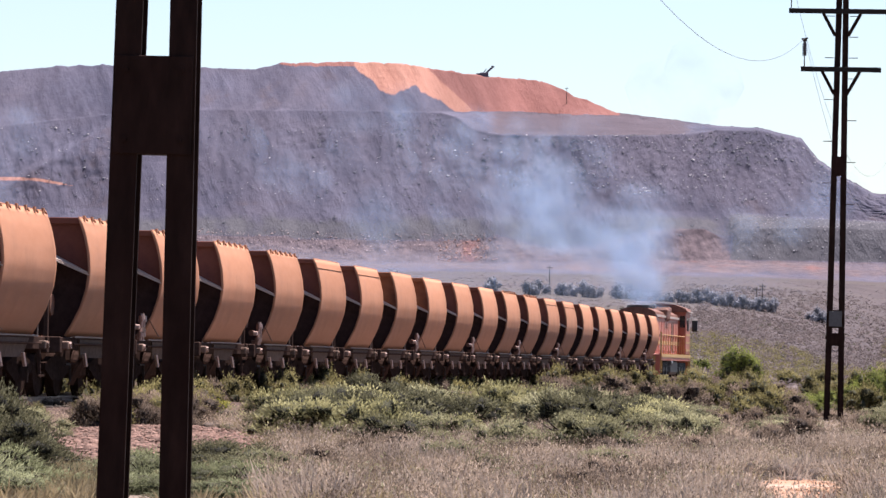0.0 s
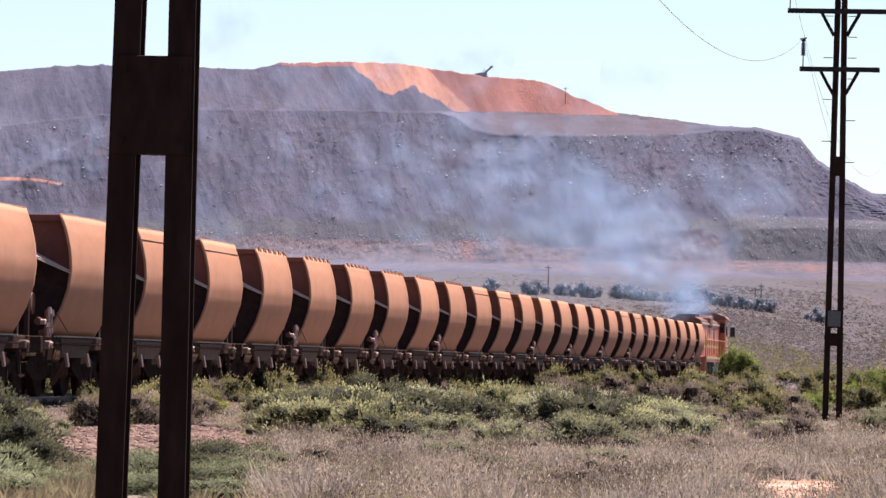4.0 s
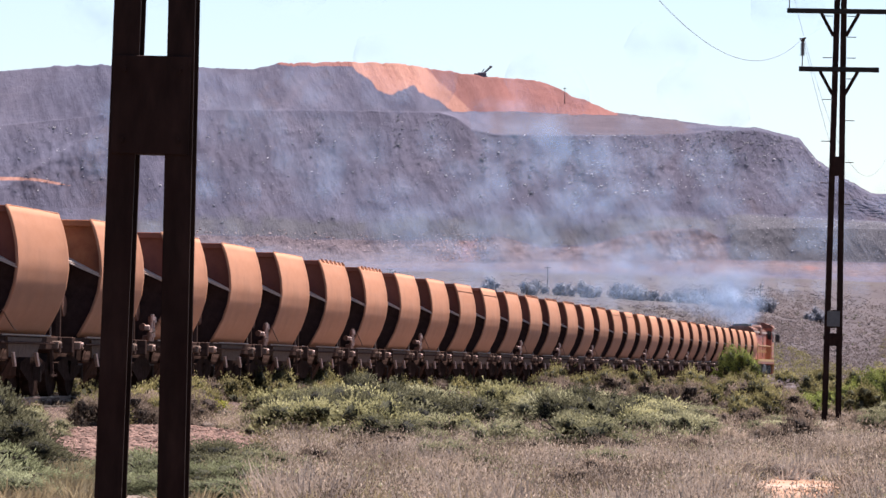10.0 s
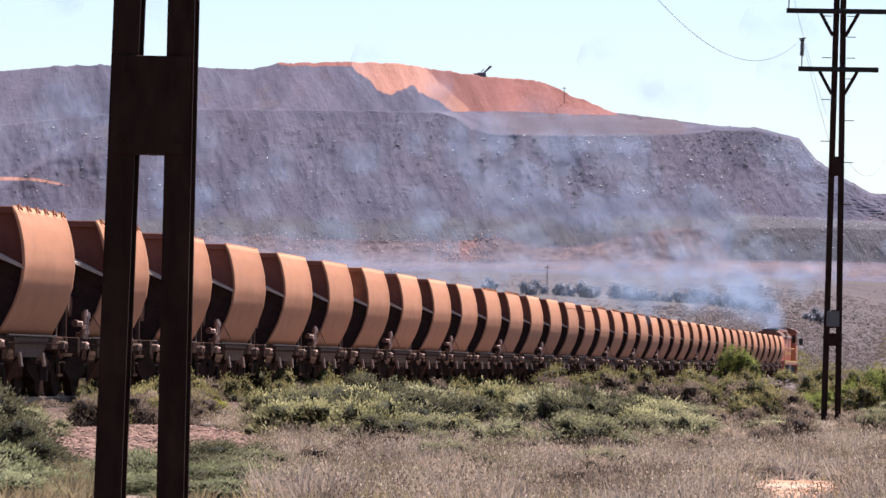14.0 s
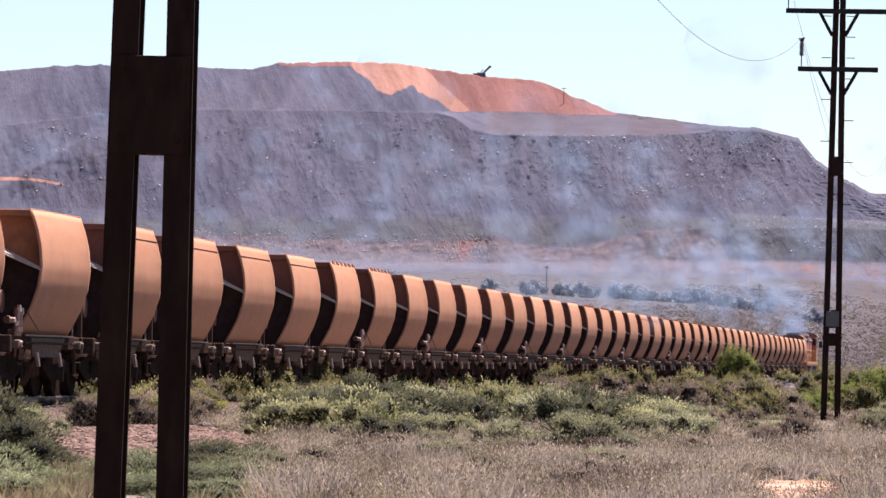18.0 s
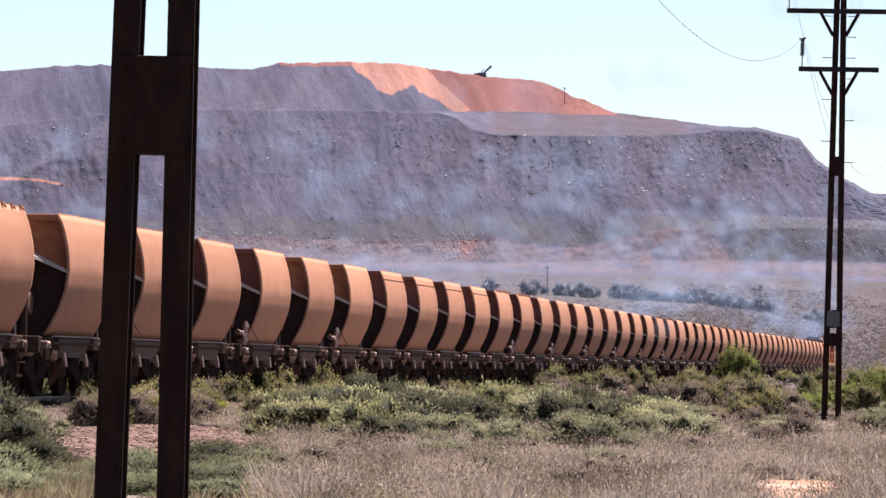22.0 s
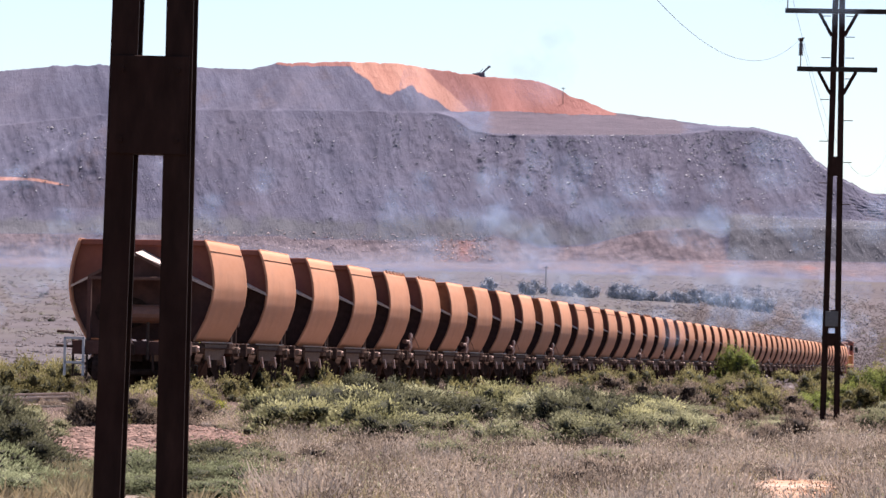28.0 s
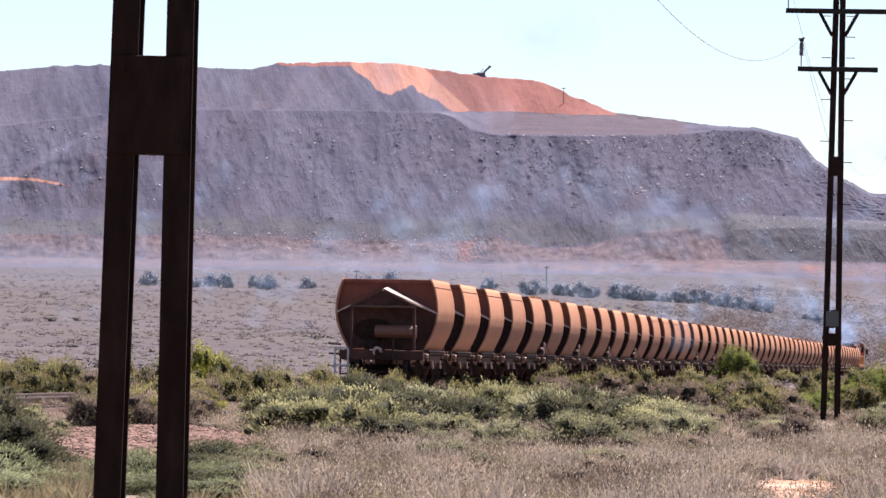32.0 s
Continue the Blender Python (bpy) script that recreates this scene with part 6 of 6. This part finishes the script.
# ---- diesel smoke ----
def smoke_mat(name, density):
    m, n, l = nodes_of(name)
    out = n["Material Output"]
    n.remove(n["Principled BSDF"])
    tc = n.new("ShaderNodeTexCoord")
    mul = n.new("ShaderNodeVectorMath")
    mul.operation = "MULTIPLY"
    mul.inputs[1].default_value = (1, 0, 1)
    l.new(tc.outputs["Object"], mul.inputs[0])
    ln = n.new("ShaderNodeVectorMath")
    ln.operation = "LENGTH"
    l.new(mul.outputs["Vector"], ln.inputs[0])
    mr = n.new("ShaderNodeMapRange")
    mr.interpolation_type = "SMOOTHSTEP"
    mr.inputs["From Min"].default_value, mr.inputs["From Max"].default_value = 0.0, 1.0
    mr.inputs["To Min"].default_value, mr.inputs["To Max"].default_value = density, 0.0
    l.new(ln.outputs["Value"], mr.inputs["Value"])
    nz = n.new("ShaderNodeTexNoise")
    nz.inputs["Scale"].default_value, nz.inputs["Detail"].default_value = 1.6, 3.0
    l.new(tc.outputs["Object"], nz.inputs["Vector"])
    m2 = n.new("ShaderNodeMapRange")
    m2.inputs["From Min"].default_value, m2.inputs["From Max"].default_value = 0.3, 0.7
    m2.inputs["To Min"].default_value, m2.inputs["To Max"].default_value = 0.4, 1.25
    l.new(nz.outputs["Fac"], m2.inputs["Value"])
    pr = n.new("ShaderNodeMath")
    pr.operation = "MULTIPLY"
    l.new(mr.outputs["Result"], pr.inputs[0])
    l.new(m2.outputs["Result"], pr.inputs[1])
    df, tl, tr = n.new("ShaderNodeBsdfDiffuse"), n.new("ShaderNodeBsdfTranslucent"), n.new("ShaderNodeBsdfTransparent")
    for b in (df, tl):
        b.inputs["Color"].default_value = (0.30, 0.385, 0.53, 1)
    half, mix = n.new("ShaderNodeMixShader"), n.new("ShaderNodeMixShader")
    half.inputs["Fac"].default_value = 0.62
    l.new(df.outputs[0], half.inputs[1])
    l.new(tl.outputs[0], half.inputs[2])
    l.new(pr.outputs["Value"], mix.inputs["Fac"])
    l.new(tr.outputs[0], mix.inputs[1])
    l.new(half.outputs[0], mix.inputs[2])
    l.new(mix.outputs[0], out.inputs["Surface"])
    return m


SMOKE = smoke_mat("thin_blue_smoke", 0.13)
HAZE = smoke_mat("faint_blue_smoke_haze", 0.065)


def wisp_mesh(seed, material):
    bm = bmesh.new()
    bmesh.ops.create_icosphere(bm, subdivisions=2, radius=1.0)
    for v in bm.verts:
        w = 1 + 0.16 * noise.noise(v.co * 1.3 + Vector((seed * 7, 0, 0))) + 0.08 * noise.noise(v.co * 3.1 + Vector((0, seed * 5, 0)))
        v.co *= min(w, 1.15)
    for f in bm.faces:
        f.smooth = True
    me = bpy.data.meshes.new("wisp")
    bm.to_mesh(me)
    bm.free()
    me.materials.append(material)
    return me


WISPS = [wisp_mesh(s, SMOKE) for s in range(4)]
BANKS = [wisp_mesh(s, HAZE) for s in range(4, 8)]
puffs = []
rp = random.Random(9)
t0 = -12.0
while t0 < 31.7:
    rate = float(np.interp(t0, [-12, -8, -6, 1.5, 3, 6, 7.5, 12, 17, 18.5, 23, 25, 32], [0.8, 2.0, 6.5, 7.5, 4.2, 3.0, 4.0, 4.2, 3.4, 2.2, 1.8, 3.0, 3.2]))
    t0 += rp.uniform(0.6, 1.4) / rate
    ob = thing("smoke_puff", "thin blue-grey puff of diesel smoke drifting off the locomotive", "smoke", "smoke trail")
    wisps = []
    for k in (-2.6, 2.6):
        r = rp.uniform(1.1, 1.6)
        seat = Vector((rp.uniform(-0.15, 0.15), k + rp.uniform(-0.5, 0.5), rp.uniform(-0.15, 0.15)))
        spin = rp.uniform(0, 360)
        wisp = part("wisp", WISPS[rp.randrange(4)], None, ob, at=pose(*seat, 0, spin, 0))
        wisp.scale = (r, r * 2.2, r)
        wisps.append((wisp, seat, spin, Vector((rp.gauss(0, 0.5), rp.gauss(0, 0.4), rp.gauss(0, 0.3)))))
    puffs.append((ob, t0, Vector((rp.gauss(0, 1), rp.gauss(0, 1), max(-1.4, min(1.4, rp.gauss(0, 1))))), rp.uniform(0, 360), wisps))


# old smoke that lies over the plain below the dump, in long thin banks
haze = thing("smoke_haze", "thin bluish haze of old smoke lying over the plain", "smoke", at=pose(0, 680, 12))
for k in range(12):
    px = -40 + 116 * k + rp.uniform(-30, 30)
    x, y = place(px, rp.uniform(640, 720))
    bank = part("bank", BANKS[k % 4], None, haze, at=pose(x, y - 680, ground_z(x, y) - 12 + rp.uniform(3.5, 5.5), 0, rp.uniform(-2, 2), rp.uniform(-10, 10)))
    bank.scale = (rp.uniform(15, 22), rp.uniform(10, 14), rp.uniform(4.0, 6.0))


def smoke_place(te, age, spread, roll):
    s = LOCO_S - 1.0 + gone(te) + 4.0 * (1 - math.exp(-age / 0.6))
    x, y, h = track(s)
    age = max(age, 0.0)
    wide = 0.52 * age ** 0.75 + 0.06 * age * age + 0.05 * max(0.0, age - 7) ** 2
    lift = float(np.interp(te, [-12, 1.5, 3, 6, 8, 13, 16, 18, 24, 26, 32], [1.3, 1.5, 0.6, 0.6, 1.1, 1.2, 1.0, 0.45, 0.40, 0.8, 0.9]))
    z = RAIL_Z + 3.9 + lift * (1.3 * (1 - math.exp(-age / 0.8)) + 4.6 * (1 - math.exp(-age / 9.0))) + spread.z * (0.34 * age ** 0.8 + 0.014 * max(0.0, age - 7) ** 2)
    turn = 34 * math.tanh(age / 5) * (1 if roll < 180 else -1) * (roll % 180) / 180
    return pose(float(x) - 0.34 * age - 0.01 * max(0.0, age - 10) ** 2 + spread.x * wide, float(y) + spread.y * wide, min(max(z, 4.3 + 0.8 * min(age, 2.0)), 13.0 + spread.z), turn * 0.35, 0, -math.degrees(float(h)) + turn)


def smoke_paths():
    for ob, te, spread, roll, wisps in puffs:
        rows = []
        t = 0.0
        while t < te - 0.3:      # held below the engine until it is let out
            x, y, h = track(LOCO_S - 1.0 + gone(t))
            rows.append((t, pose(float(x), float(y), RAIL_Z - 3.4, 0, 0, -math.degrees(float(h)))))
            t += 1.0
        if te > 0:
            x, y, h = track(LOCO_S - 1.0 + gone(max(te - 0.25, 0)))
            rows.append((max(te - 0.25, 0.0), pose(float(x), float(y), RAIL_Z - 3.4, 0, 0, -math.degrees(float(h)))))
        age = max(0.0, -te)
        step = 0.5
        while te + age < 32:
            rows.append((te + age, smoke_place(te, age, spread, roll)))
            age += step
            step *= 1.35
        rows.append((32.0, smoke_place(te, 32 - te, spread, roll)))
        clean, last = [], -9
        for t, m in rows:
            if frame(t) > last:
                clean.append((t, m))
                last = frame(t)
        walk(ob, clean)
        for wisp, seat, spin, off in wisps:
            drift = []
            for t in sorted({0.0, max(0.0, round(te, 1)), min(32.0, max(0.0, round(te + 3, 1))), min(32.0, max(0.0, round(te + 8, 1))), 32.0}):
                age = max(0.0, t - te)
                m = pose(*(seat + off * (0.28 * age ** 1.05)), 0, spin, 0)
                drift.append((t, m))
            walk(wisp, drift)


# ---- movement ----
def motions():
    times = [k * 1.0 for k in range(33)]
    for i, w in enumerate(wagons):
        walk(w, [(t, on_track(TAIL_S + i * PITCH + gone(t))) for t in times])
    walk(loco, [(t, on_track(LOCO_S + gone(t), 12.8)) for t in times])
    smoke_paths()


motions()
